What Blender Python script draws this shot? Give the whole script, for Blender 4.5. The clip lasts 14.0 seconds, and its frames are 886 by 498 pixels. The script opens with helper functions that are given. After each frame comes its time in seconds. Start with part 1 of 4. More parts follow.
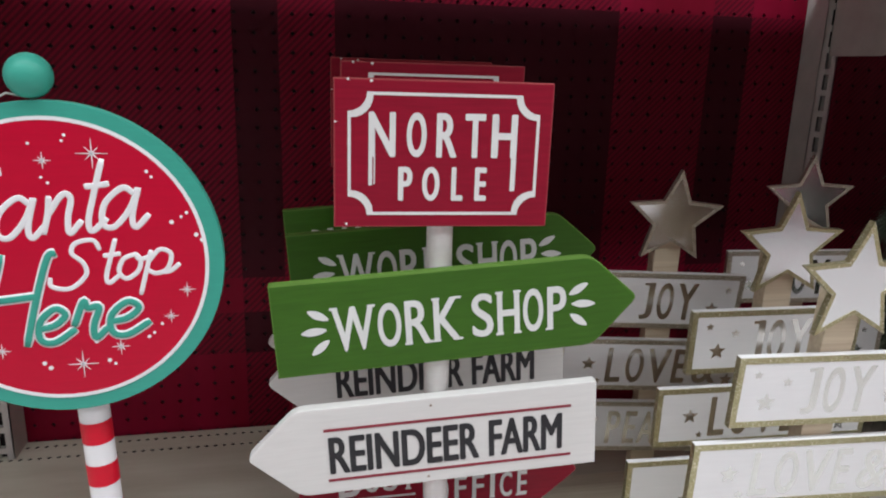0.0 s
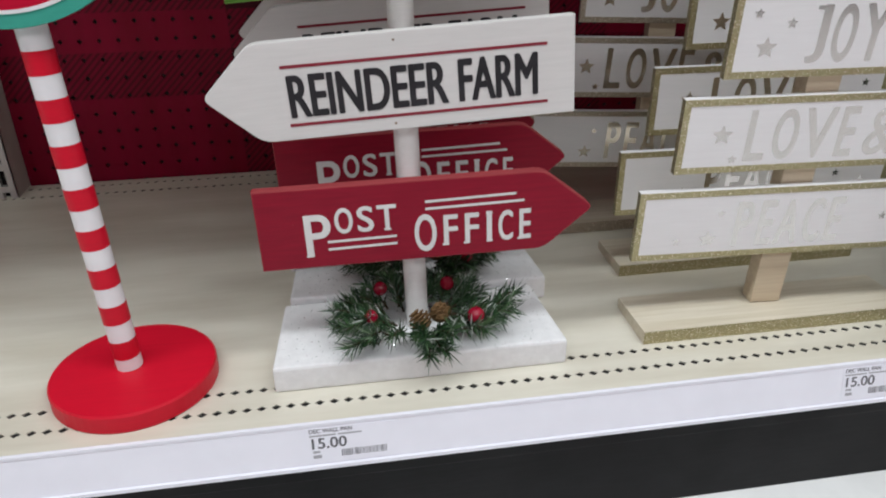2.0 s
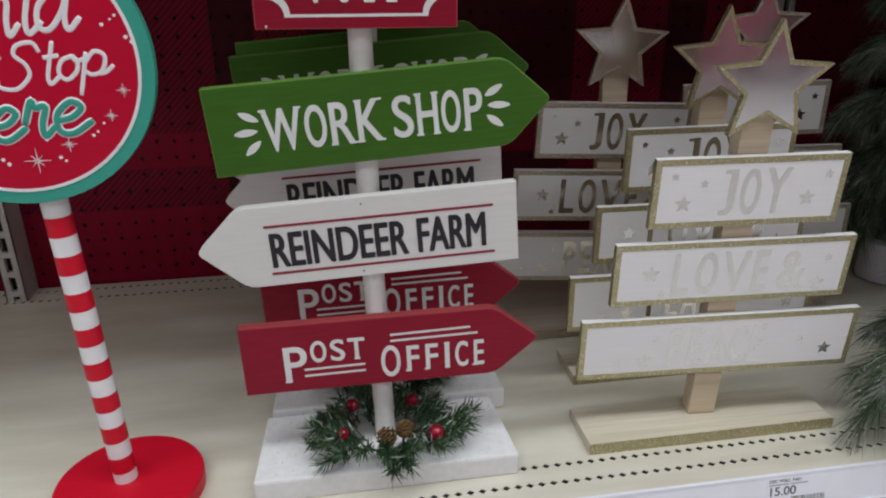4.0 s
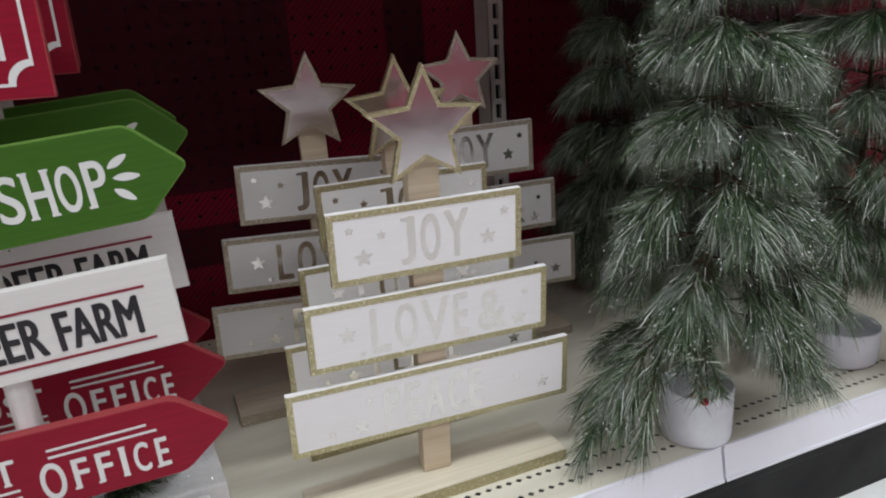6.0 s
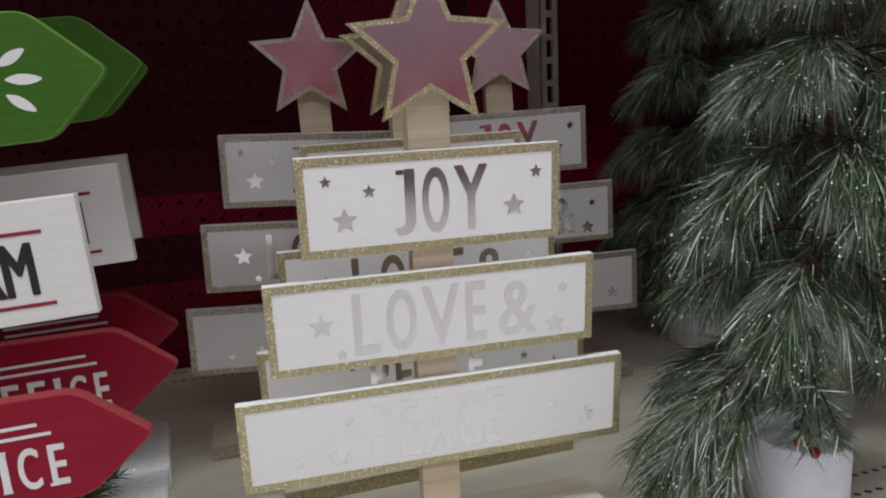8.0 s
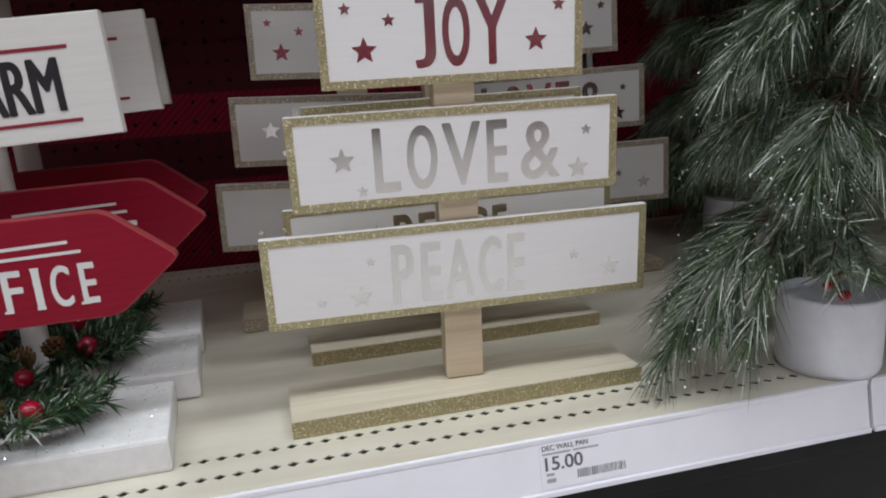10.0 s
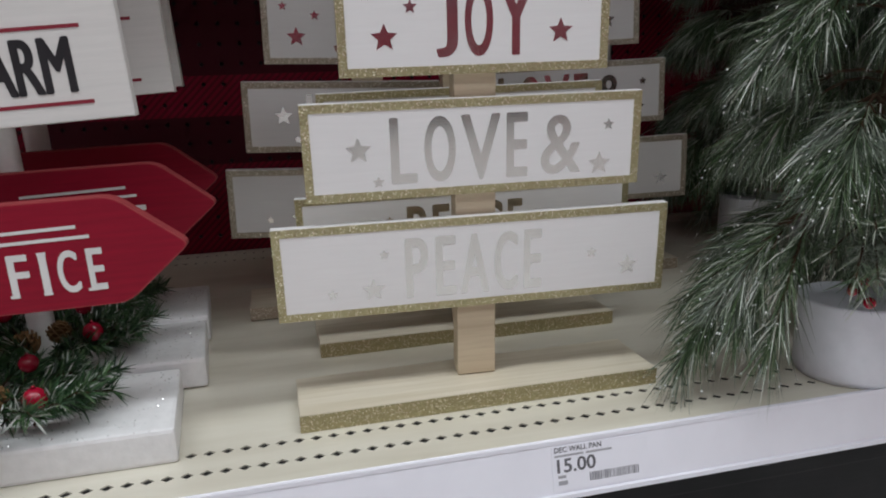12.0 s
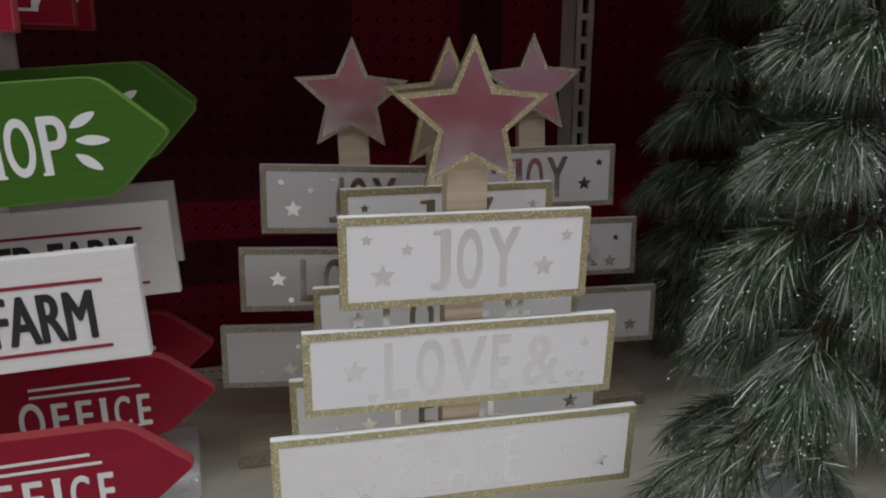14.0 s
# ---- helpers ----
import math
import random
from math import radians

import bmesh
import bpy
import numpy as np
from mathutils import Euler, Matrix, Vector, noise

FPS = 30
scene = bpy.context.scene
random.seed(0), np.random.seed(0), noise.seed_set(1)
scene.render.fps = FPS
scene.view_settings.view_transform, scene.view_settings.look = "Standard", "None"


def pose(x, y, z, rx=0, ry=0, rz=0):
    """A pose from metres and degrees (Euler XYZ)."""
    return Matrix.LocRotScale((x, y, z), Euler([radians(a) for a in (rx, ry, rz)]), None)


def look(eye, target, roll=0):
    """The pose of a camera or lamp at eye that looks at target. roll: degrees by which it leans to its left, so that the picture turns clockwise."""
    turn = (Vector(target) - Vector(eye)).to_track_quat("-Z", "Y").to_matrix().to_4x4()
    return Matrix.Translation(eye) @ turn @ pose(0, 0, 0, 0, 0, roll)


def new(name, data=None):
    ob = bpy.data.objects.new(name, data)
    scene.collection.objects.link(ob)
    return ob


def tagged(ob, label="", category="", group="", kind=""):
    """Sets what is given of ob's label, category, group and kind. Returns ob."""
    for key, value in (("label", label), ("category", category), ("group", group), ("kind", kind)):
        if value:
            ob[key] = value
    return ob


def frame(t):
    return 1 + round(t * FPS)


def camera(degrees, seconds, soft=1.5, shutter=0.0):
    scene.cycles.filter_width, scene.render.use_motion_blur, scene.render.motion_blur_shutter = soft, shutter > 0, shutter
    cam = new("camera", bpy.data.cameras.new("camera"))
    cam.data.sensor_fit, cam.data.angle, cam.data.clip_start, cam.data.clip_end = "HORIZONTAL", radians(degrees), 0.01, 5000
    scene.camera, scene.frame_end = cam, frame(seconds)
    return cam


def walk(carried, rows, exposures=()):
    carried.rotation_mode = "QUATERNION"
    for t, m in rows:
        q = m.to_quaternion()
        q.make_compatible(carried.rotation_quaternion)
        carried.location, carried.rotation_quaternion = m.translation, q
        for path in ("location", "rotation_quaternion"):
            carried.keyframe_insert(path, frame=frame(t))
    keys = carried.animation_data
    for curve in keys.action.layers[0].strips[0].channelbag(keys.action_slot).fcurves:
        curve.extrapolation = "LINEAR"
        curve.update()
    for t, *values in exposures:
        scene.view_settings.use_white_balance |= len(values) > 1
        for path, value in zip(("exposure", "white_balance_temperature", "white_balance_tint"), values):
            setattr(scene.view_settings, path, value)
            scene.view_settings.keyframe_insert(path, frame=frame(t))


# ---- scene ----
cam = camera(63.8, 14.0, 2.0)
PATH = [
    (0, (0.088, 0.174, 0.718), (0.482, 2.069, 0.215), 1.6),
    (0.5, (0.103, 0.181, 0.695), (0.467, 2.075, 0.169), 1.5),
    (1, (0.109, 0.172, 0.657), (0.48, 2.042, 0.053), 0.8),
    (1.5, (0.121, 0.152, 0.604), (0.454, 1.992, -0.107), 0.0),
    (2, (0.141, 0.141, 0.544), (0.414, 1.912, -0.344), -0.7),
    (2.2, (0.127, 0.14, 0.516), (0.44, 1.882, -0.415), -0.8),
    (4.3, (0.192, 0.084, 0.676), (0.482, 1.925, -0.057), -0.5),
    (4.5, (0.212, 0.087, 0.687), (0.619, 1.909, -0.031), -0.1),
    (5, (0.256, 0.095, 0.68), (0.884, 1.897, 0.084), -0.2),
    (5.5, (0.289, 0.084, 0.665), (1.0, 1.853, 0.061), -1.7),
    (6, (0.332, 0.086, 0.632), (1.049, 1.852, 0.024), -3.7),
    (6.5, (0.38, 0.115, 0.625), (1.082, 1.886, 0.015), -3.5),
    (7, (0.395, 0.169, 0.604), (1.054, 1.981, 0.075), -3.8),
    (7.5, (0.421, 0.22, 0.526), (1.027, 2.063, 0.042), -3.3),
    (8, (0.421, 0.203, 0.502), (0.991, 2.081, 0.117), -2.8),
    (8.5, (0.422, 0.186, 0.457), (0.942, 2.077, 0.067), -2.8),
    (9, (0.426, 0.182, 0.429), (0.903, 2.087, 0.051), -3.4),
    (9.2, (0.428, 0.179, 0.413), (0.89, 2.085, 0.02), -3.7),
    (11.3, (0.416, 0.201, 0.402), (0.854, 2.089, -0.091), -2.5),
    (11.5, (0.418, 0.204, 0.404), (0.85, 2.097, -0.076), -2.2),
    (12, (0.419, 0.197, 0.407), (0.861, 2.084, -0.084), -1.9),
    (12.5, (0.42, 0.197, 0.416), (0.867, 2.087, -0.059), -1.2),
    (13, (0.423, 0.201, 0.456), (0.899, 2.075, -0.054), -1.1),
    (13.5, (0.417, 0.204, 0.521), (0.922, 2.075, 0.026), -0.3),
    (14, (0.405, 0.195, 0.568), (0.932, 2.07, 0.111), 0.2),
]
EXPOSURES = [(0, -0.42), (0.5, -0.40), (1.5, -0.44), (2.2, -0.70), (4.3, -0.94), (5.0, -0.78), (6.0, -0.62), (7.5, -0.68), (9.0, -0.68), (11.5, -0.90), (12.5, -0.88), (13.0, -0.85), (13.5, -0.95), (14.0, -1.02)]
walk(cam, [(t, look(eye, target, roll)) for t, eye, target, roll in PATH], EXPOSURES)

# ---------------------------------------------------------------- light
world = bpy.data.worlds.new("store_air")
scene.world = world
world.use_nodes = True
world.node_tree.nodes["Background"].inputs[0].default_value = (0.9, 0.95, 1.0, 1)
world.node_tree.nodes["Background"].inputs[1].default_value = 0.05


def ceiling_lamp(x, y, z, sx, sy, watts):
    data = bpy.data.lights.new("ceiling_lamp", "AREA")
    data.shape, data.size, data.size_y, data.energy = "RECTANGLE", sx, sy, watts
    data.color = (0.905, 0.955, 1.0)
    ob = new("ceiling_lamp", data)
    ob.matrix_basis = pose(x, y, z)
    return tagged(ob, "long white fluorescent ceiling light strip", "ceiling light", "ceiling lights")


ceiling_lamp(0.4, -0.25, 3.30, 6.0, 0.5, 178)
ceiling_lamp(0.4, -2.6, 3.30, 6.0, 0.5, 108)

# ---------------------------------------------------------------- materials


class Nodes:
    """A small wrapper round one material's node tree."""

    def __init__(self, name):
        self.m = bpy.data.materials.new(name)
        self.m.use_nodes = True
        self.t = self.m.node_tree
        self.b = self.t.nodes["Principled BSDF"]

    def add(self, kind, **values):
        n = self.t.nodes.new(kind)
        for k, v in values.items():
            n.inputs[k].default_value = v
        return n

    def link(self, a, b):
        self.t.links.new(a, b)

    def coords(self):
        return self.add("ShaderNodeTexCoord").outputs["Object"]

    def noise(self, scale, detail=4.0, rough=0.55, stretch=None):
        n = self.add("ShaderNodeTexNoise", Scale=scale, Detail=detail, Roughness=rough)
        c = self.coords()
        if stretch:
            mp = self.add("ShaderNodeMapping", Scale=stretch)
            self.link(c, mp.inputs[0])
            c = mp.outputs[0]
        self.link(c, n.inputs["Vector"])
        return n.outputs["Fac"]

    def ramp(self, fac, stops):
        r = self.add("ShaderNodeValToRGB")
        e = r.color_ramp.elements
        while len(e) < len(stops):
            e.new(0.5)
        for el, (p, c) in zip(e, stops):
            el.position, el.color = p, (*c, 1)
        self.link(fac, r.inputs[0])
        return r.outputs[0]

    def mix(self, fac, a, b):
        n = self.t.nodes.new("ShaderNodeMix")
        n.data_type = "RGBA"
        for sock, v in ((n.inputs[0], fac), (n.inputs[6], a), (n.inputs[7], b)):
            if isinstance(v, (int, float)):
                sock.default_value = v
            elif isinstance(v, tuple):
                sock.default_value = (*v, 1)
            else:
                self.link(v, sock)
        return n.outputs[2]

    def bump(self, fac, strength, distance):
        n = self.add("ShaderNodeBump", Strength=strength, Distance=distance)
        self.link(fac, n.inputs["Height"])
        self.link(n.outputs[0], self.b.inputs["Normal"])


def scaled(c, k):
    return tuple(min(1.0, v * k) for v in c)


def painted(name, colour, rough=0.5, wear=None, grain=(4, 60, 60), spread=0.14, bump=0.12, sheen=0.22):
    """Brushed or sprayed paint on wood: faint streaks, mottling and rubbed spots."""
    n = Nodes(name)
    streak = n.noise(6.0, 5, 0.6, grain)
    blot = n.noise(14.0, 3)
    base = n.ramp(streak, [(0.3, scaled(colour, 1 - spread)), (0.7, scaled(colour, 1 + spread))])
    base = n.mix(n.ramp(blot, [(0.35, (0, 0, 0)), (0.75, (0.5, 0.5, 0.5))]), base, scaled(colour, 1 - spread * 1.3))
    if wear:
        rub = n.noise(55.0, 6, 0.7)
        base = n.mix(n.ramp(rub, [(0.70, (0, 0, 0)), (0.76, (0.7, 0.7, 0.7))]), base, wear)
    n.link(base, n.b.inputs["Base Color"])
    n.link(n.ramp(blot, [(0.2, (rough - 0.1,) * 3), (0.8, (rough + 0.12,) * 3)]), n.b.inputs["Roughness"])
    n.b.inputs["Specular IOR Level"].default_value = sheen
    n.bump(streak, bump, 0.001)
    return n.m


def plain(name, colour, rough=0.4, metal=0.0, spread=0.06, scale=30.0, bump=0.03):
    n = Nodes(name)
    f = n.noise(scale, 4)
    n.link(n.ramp(f, [(0.3, scaled(colour, 1 - spread)), (0.7, scaled(colour, 1 + spread))]), n.b.inputs["Base Color"])
    n.b.inputs["Roughness"].default_value = rough
    n.b.inputs["Metallic"].default_value = metal
    n.bump(f, bump, 0.001)
    return n.m


def wood(name, light, dark):
    n = Nodes(name)
    grain = n.noise(5.0, 6, 0.65, (1.2, 30, 30))
    fine = n.noise(40.0, 3, 0.6, (1, 12, 12))
    c = n.ramp(grain, [(0.32, dark), (0.62, light)])
    c = n.mix(n.ramp(fine, [(0.4, (0, 0, 0)), (0.8, (0.35, 0.35, 0.35))]), c, dark)
    n.link(c, n.b.inputs["Base Color"])
    n.b.inputs["Roughness"].default_value = 0.6
    n.bump(fine, 0.15, 0.0006)
    return n.m


def glitter(name, colour, bright, cell=1300.0):
    """Glitter paint: small flakes, each facing its own way."""
    n = Nodes(name)
    v = n.add("ShaderNodeTexVoronoi", Scale=cell)
    n.link(n.coords(), v.inputs["Vector"])
    sub = n.add("ShaderNodeVectorMath")
    sub.operation = "SUBTRACT"
    n.link(v.outputs["Color"], sub.inputs[0])
    sub.inputs[1].default_value = (0.5, 0.5, 0.5)
    mul = n.add("ShaderNodeVectorMath")
    mul.operation = "MULTIPLY"
    n.link(sub.outputs[0], mul.inputs[0])
    mul.inputs[1].default_value = (0.62, 0.62, 0.62)
    geo = n.add("ShaderNodeNewGeometry")
    plus = n.add("ShaderNodeVectorMath")
    n.link(mul.outputs[0], plus.inputs[0])
    n.link(geo.outputs["Normal"], plus.inputs[1])
    nor = n.add("ShaderNodeVectorMath")
    nor.operation = "NORMALIZE"
    n.link(plus.outputs[0], nor.inputs[0])
    n.link(nor.outputs[0], n.b.inputs["Normal"])
    sep = n.add("ShaderNodeSeparateColor")
    n.link(v.outputs["Color"], sep.inputs[0])
    n.link(n.ramp(sep.outputs[0], [(0.0, scaled(colour, 0.82)), (0.86, colour), (0.97, bright)]), n.b.inputs["Base Color"])
    n.b.inputs["Metallic"].default_value = 0.75
    n.b.inputs["Roughness"].default_value = 0.33
    return n.m


def mirror_foil(name, colour, rough):
    n = Nodes(name)
    smear = n.noise(25.0, 5, 0.65)
    n.link(n.ramp(smear, [(0.3, scaled(colour, 0.9)), (0.7, colour)]), n.b.inputs["Base Color"])
    n.link(n.ramp(smear, [(0.35, (rough,) * 3), (0.75, (rough + 0.12,) * 3)]), n.b.inputs["Roughness"])
    n.b.inputs["Metallic"].default_value = 1.0
    n.bump(n.noise(9.0, 2), 0.05, 0.004)
    return n.m


def island_colours(name, stops, rough, frost=None):
    """Needles or flakes: each loose piece takes its own shade; frosted ones are pale."""
    n = Nodes(name)
    geo = n.add("ShaderNodeNewGeometry")
    c = n.ramp(geo.outputs["Random Per Island"], stops)
    if frost:
        f = n.noise(28.0, 4, 0.65)
        c = n.mix(n.ramp(f, [(0.50, (0, 0, 0)), (0.72, (0.75, 0.75, 0.75))]), c, frost)
    n.link(c, n.b.inputs["Base Color"])
    n.b.inputs["Roughness"].default_value = rough
    return n.m


RED_BOARD = painted("red_board_paint", (0.25, 0.005, 0.022), 0.45, wear=(0.36, 0.10, 0.10))
GREEN_BOARD = painted("green_board_paint", (0.043, 0.120, 0.012), 0.45, wear=(0.12, 0.20, 0.05))
WHITE_BOARD = painted("white_board_paint", (0.66, 0.64, 0.62), 0.5, spread=0.05)
POST_WHITE = painted("white_post_paint", (0.78, 0.77, 0.75), 0.4, spread=0.04)
LETTER_WHITE = plain("white_letter_ink", (0.67, 0.67, 0.655), 0.5)
LETTER_BLACK = plain("black_letter_ink", (0.012, 0.011, 0.014), 0.5, spread=0.3)
LINE_RED = plain("dark_red_line_ink", (0.22, 0.010, 0.025), 0.5)
EDGE_RED = painted("rubbed_red_edge", (0.30, 0.045, 0.05), 0.6, wear=(0.5, 0.3, 0.25))
EDGE_GREEN = painted("rubbed_green_edge", (0.10, 0.20, 0.035), 0.6, wear=(0.35, 0.38, 0.15))
PANEL_WHITE = painted("white_panel_paint", (0.80, 0.79, 0.79), 0.42, spread=0.025, bump=0.03)
RAW_EDGE = wood("raw_board_edge", (0.66, 0.57, 0.43), (0.55, 0.45, 0.32))
PINE_WOOD = wood("pale_pine_wood", (0.66, 0.56, 0.41), (0.53, 0.43, 0.30))
BASE_WOOD = wood("bleached_pine_wood", (0.70, 0.64, 0.52), (0.58, 0.51, 0.38))
GOLD_GLITTER = glitter("gold_glitter", (0.48, 0.435, 0.25), (0.95, 0.90, 0.72))
SILVER_GLITTER = glitter("champagne_glitter", (0.48, 0.43, 0.34), (1.0, 0.96, 0.88))
FOIL = mirror_foil("silver_mirror_foil", (0.735, 0.71, 0.685), 0.11)
STAR_MIRROR = mirror_foil("star_mirror", (0.82, 0.81, 0.82), 0.15)
SANTA_RED = painted("bright_red_enamel", (0.50, 0.004, 0.030), 0.35, spread=0.05, bump=0.02)
BASE_RED = painted("scarlet_enamel", (0.60, 0.007, 0.026), 0.4, spread=0.05, bump=0.02)
TEAL = painted("teal_enamel", (0.05, 0.34, 0.26), 0.35, spread=0.05, bump=0.02)
SANTA_WHITE = plain("white_enamel", (0.78, 0.77, 0.78), 0.4)
SNOW = plain("glittery_snow_board", (0.80, 0.80, 0.80), 0.55, spread=0.05, scale=120.0, bump=0.5)
NEEDLES = island_colours("frosted_pine_needles", [(0.0, (0.014, 0.027, 0.011)), (0.45, (0.047, 0.084, 0.035)), (0.80, (0.100, 0.148, 0.072)), (0.91, (0.34, 0.38, 0.30)), (1.0, (0.75, 0.78, 0.72))], 0.28, (0.36, 0.40, 0.35))
WREATH_NEEDLES = island_colours("wreath_needles", [(0.0, (0.006, 0.022, 0.009)), (0.5, (0.028, 0.085, 0.028)), (0.84, (0.070, 0.140, 0.050)), (0.91, (0.30, 0.33, 0.29)), (1.0, (0.72, 0.74, 0.71))], 0.45)
BARK = painted("brown_wire_bark", (0.06, 0.035, 0.02), 0.8, spread=0.4)
BERRY = plain("glossy_red_berry", (0.26, 0.003, 0.02), 0.12, spread=0.2)
CONE = painted("brown_pinecone", (0.20, 0.115, 0.05), 0.6, wear=(0.5, 0.44, 0.34), spread=0.4)
POT_WHITE = plain("white_plastic_pot", (0.70, 0.71, 0.76), 0.55, spread=0.05, scale=60, bump=0.2)
SPARKLE = plain("clear_glitter_flake", (0.9, 0.92, 0.95), 0.12, 0.8)
FROST = plain("white_frost_flake", (0.85, 0.86, 0.86), 0.2)
STRIP = plain("white_label_strip", (0.80, 0.80, 0.86), 0.18, spread=0.02)
PRINT = plain("grey_label_print", (0.10, 0.10, 0.11), 0.5)
BLACK_METAL = painted("black_kick_plate_paint", (0.004, 0.004, 0.0045), 0.5, spread=0.5)
# near-black paint standing in for the shade inside holes, slots and hollows
GAP_SHADE = plain("painted_gap_shade", (0.006, 0.005, 0.005), 0.8)
STEEL = plain("grey_slotted_steel", (0.50, 0.48, 0.45), 0.45, spread=0.08)
CORD = plain("thin_clear_cord", (0.55, 0.55, 0.52), 0.3)


def deck_paint():
    n = Nodes("almond_deck_enamel")
    c = n.ramp(n.noise(7.0, 5, 0.6, (0.5, 3, 1)), [(0.35, (0.60, 0.56, 0.46)), (0.65, (0.71, 0.68, 0.58))])
    c = n.mix(n.ramp(n.noise(60.0, 6, 0.75), [(0.66, (0, 0, 0)), (0.8, (0.25, 0.25, 0.25))]), c, (0.35, 0.32, 0.27))
    n.link(c, n.b.inputs["Base Color"])
    n.b.inputs["Roughness"].default_value = 0.26
    n.bump(n.noise(90.0, 2), 0.03, 0.001)
    return n.m


PLAID_X = ((0.005, 0.066), (0.142, 0.559), (0.711, 0.777), (1.10, 1.60), (-0.62, -0.38), (-0.95, -0.80))
PLAID_Z = ((0.291, 0.355), (0.408, 0.80), (0.95, 1.02))


def wall_paint():
    """Printed tartan on the pegboard: crimson and black bands that cross in diagonal twill lines."""
    n = Nodes("tartan_pegboard_print")
    sep = n.add("ShaderNodeSeparateXYZ")
    n.link(n.coords(), sep.inputs[0])

    def calc(op, a, b):
        m = n.t.nodes.new("ShaderNodeMath")
        m.operation = op
        for sock, v in zip(m.inputs, (a, b)):
            if isinstance(v, (int, float)):
                sock.default_value = v
            else:
                n.link(v, sock)
        return m.outputs[0]

    def bands(value, spans):
        total = 0.0
        for lo, hi in spans:
            total = calc("ADD", total, calc("MULTIPLY", calc("GREATER_THAN", value, lo), calc("LESS_THAN", value, hi)))
        return total

    dark = calc("ADD", bands(sep.outputs[0], PLAID_X), bands(sep.outputs[2], PLAID_Z))
    wave = calc("SINE", calc("MULTIPLY", calc("SUBTRACT", sep.outputs[0], sep.outputs[2]), 640.0), 0.0)
    twill = calc("ADD", calc("MULTIPLY", wave, 0.36), 0.42)
    half = calc("COMPARE", dark, 1.0)
    share = calc("ADD", calc("MULTIPLY", half, twill), calc("GREATER_THAN", dark, 1.5))
    red = n.ramp(n.noise(3.0, 5, 0.6, (3, 1, 0.5)), [(0.35, (0.180, 0.002, 0.016)), (0.65, (0.250, 0.003, 0.028))])
    n.link(n.mix(share, red, (0.052, 0.004, 0.010)), n.b.inputs["Base Color"])
    n.b.inputs["Roughness"].default_value = 0.5
    n.b.inputs["Specular IOR Level"].default_value = 0.15
    n.bump(n.noise(80.0, 3), 0.05, 0.001)
    return n.m


def tile_paint():
    n = Nodes("polished_floor_tile")
    c = n.ramp(n.noise(9.0, 6, 0.7), [(0.35, (0.74, 0.74, 0.72)), (0.65, (0.82, 0.82, 0.80))])
    n.link(c, n.b.inputs["Base Color"])
    n.b.inputs["Roughness"].default_value = 0.45
    return n.m


def opposite_paint():
    """Stock across the aisle: reds low down, mauve and pink boxes above."""
    n = Nodes("stocked_aisle_red")
    f = n.noise(2.6, 3, 0.5, (1, 1, 1.6))
    low = n.ramp(f, [(0.36, (0.26, 0.13, 0.16)), (0.46, (0.40, 0.03, 0.06)), (0.60, (0.36, 0.04, 0.07)), (0.70, (0.20, 0.10, 0.14))])
    high = n.ramp(f, [(0.36, (0.24, 0.17, 0.20)), (0.50, (0.40, 0.30, 0.34)), (0.62, (0.42, 0.16, 0.21)), (0.72, (0.26, 0.20, 0.23))])
    sep = n.add("ShaderNodeSeparateXYZ")
    n.link(n.coords(), sep.inputs[0])
    rise = n.add("ShaderNodeMapRange")
    rise.inputs["From Min"].default_value, rise.inputs["From Max"].default_value = 0.30, 0.50
    n.link(sep.outputs[2], rise.inputs["Value"])
    span = n.add("ShaderNodeMapRange")
    span.inputs["From Min"].default_value, span.inputs["From Max"].default_value = 1.0, 1.4
    n.link(sep.outputs[0], span.inputs["Value"])
    n.link(n.mix(span.outputs[0], n.mix(rise.outputs[0], low, high), (0.42, 0.11, 0.15)), n.b.inputs["Base Color"])
    n.b.inputs["Roughness"].default_value = 0.7
    return n.m


DECK, WALL_RED, TILE, OPPOSITE = deck_paint(), wall_paint(), tile_paint(), opposite_paint()
CEILING_WHITE = plain("white_ceiling_tile", (0.75, 0.75, 0.74), 0.8)

# ---------------------------------------------------------------- mesh helpers


def part(name, bm, material, parent=None, label="", smooth=False):
    me = bpy.data.meshes.new(name)
    bm.normal_update()
    bm.to_mesh(me)
    bm.free()
    for m in (material if isinstance(material, (list, tuple)) else (material,)):
        me.materials.append(m)
    if smooth:
        me.shade_smooth()
    ob = new(name, me)
    ob.parent = parent
    return tagged(ob, label)


def thing(name, label, category, m, group="", kind=""):
    ob = new(name)
    ob.empty_display_size = 0.02
    ob.matrix_basis = m
    return tagged(ob, label, category, group, kind)


def plate(outline, y0, y1, bevel=0.0, bm=None):
    """A board: an outline in x, z, thick from y0 (front) to y1."""
    own = bm is None
    bm = bmesh.new() if own else bm
    vs = [bm.verts.new((x, y0, z)) for x, z in outline]
    f = bm.faces.new(vs)
    if f.calc_area() > 0:
        f.normal_update()
        if f.normal.y > 0:
            f.normal_flip()
    ex = bmesh.ops.extrude_face_region(bm, geom=[f])
    bmesh.ops.translate(bm, vec=(0, y1 - y0, 0), verts=[g for g in ex["geom"] if isinstance(g, bmesh.types.BMVert)])
    bmesh.ops.recalc_face_normals(bm, faces=bm.faces[:])
    if bevel:
        bmesh.ops.bevel(bm, geom=bm.edges[:], offset=bevel, segments=2, affect="EDGES", profile=0.6)
    return bm


def box(x0, x1, y0, y1, z0, z1, bevel=0.0, bm=None):
    return plate([(x0, z0), (x1, z0), (x1, z1), (x0, z1)], y0, y1, bevel, bm)


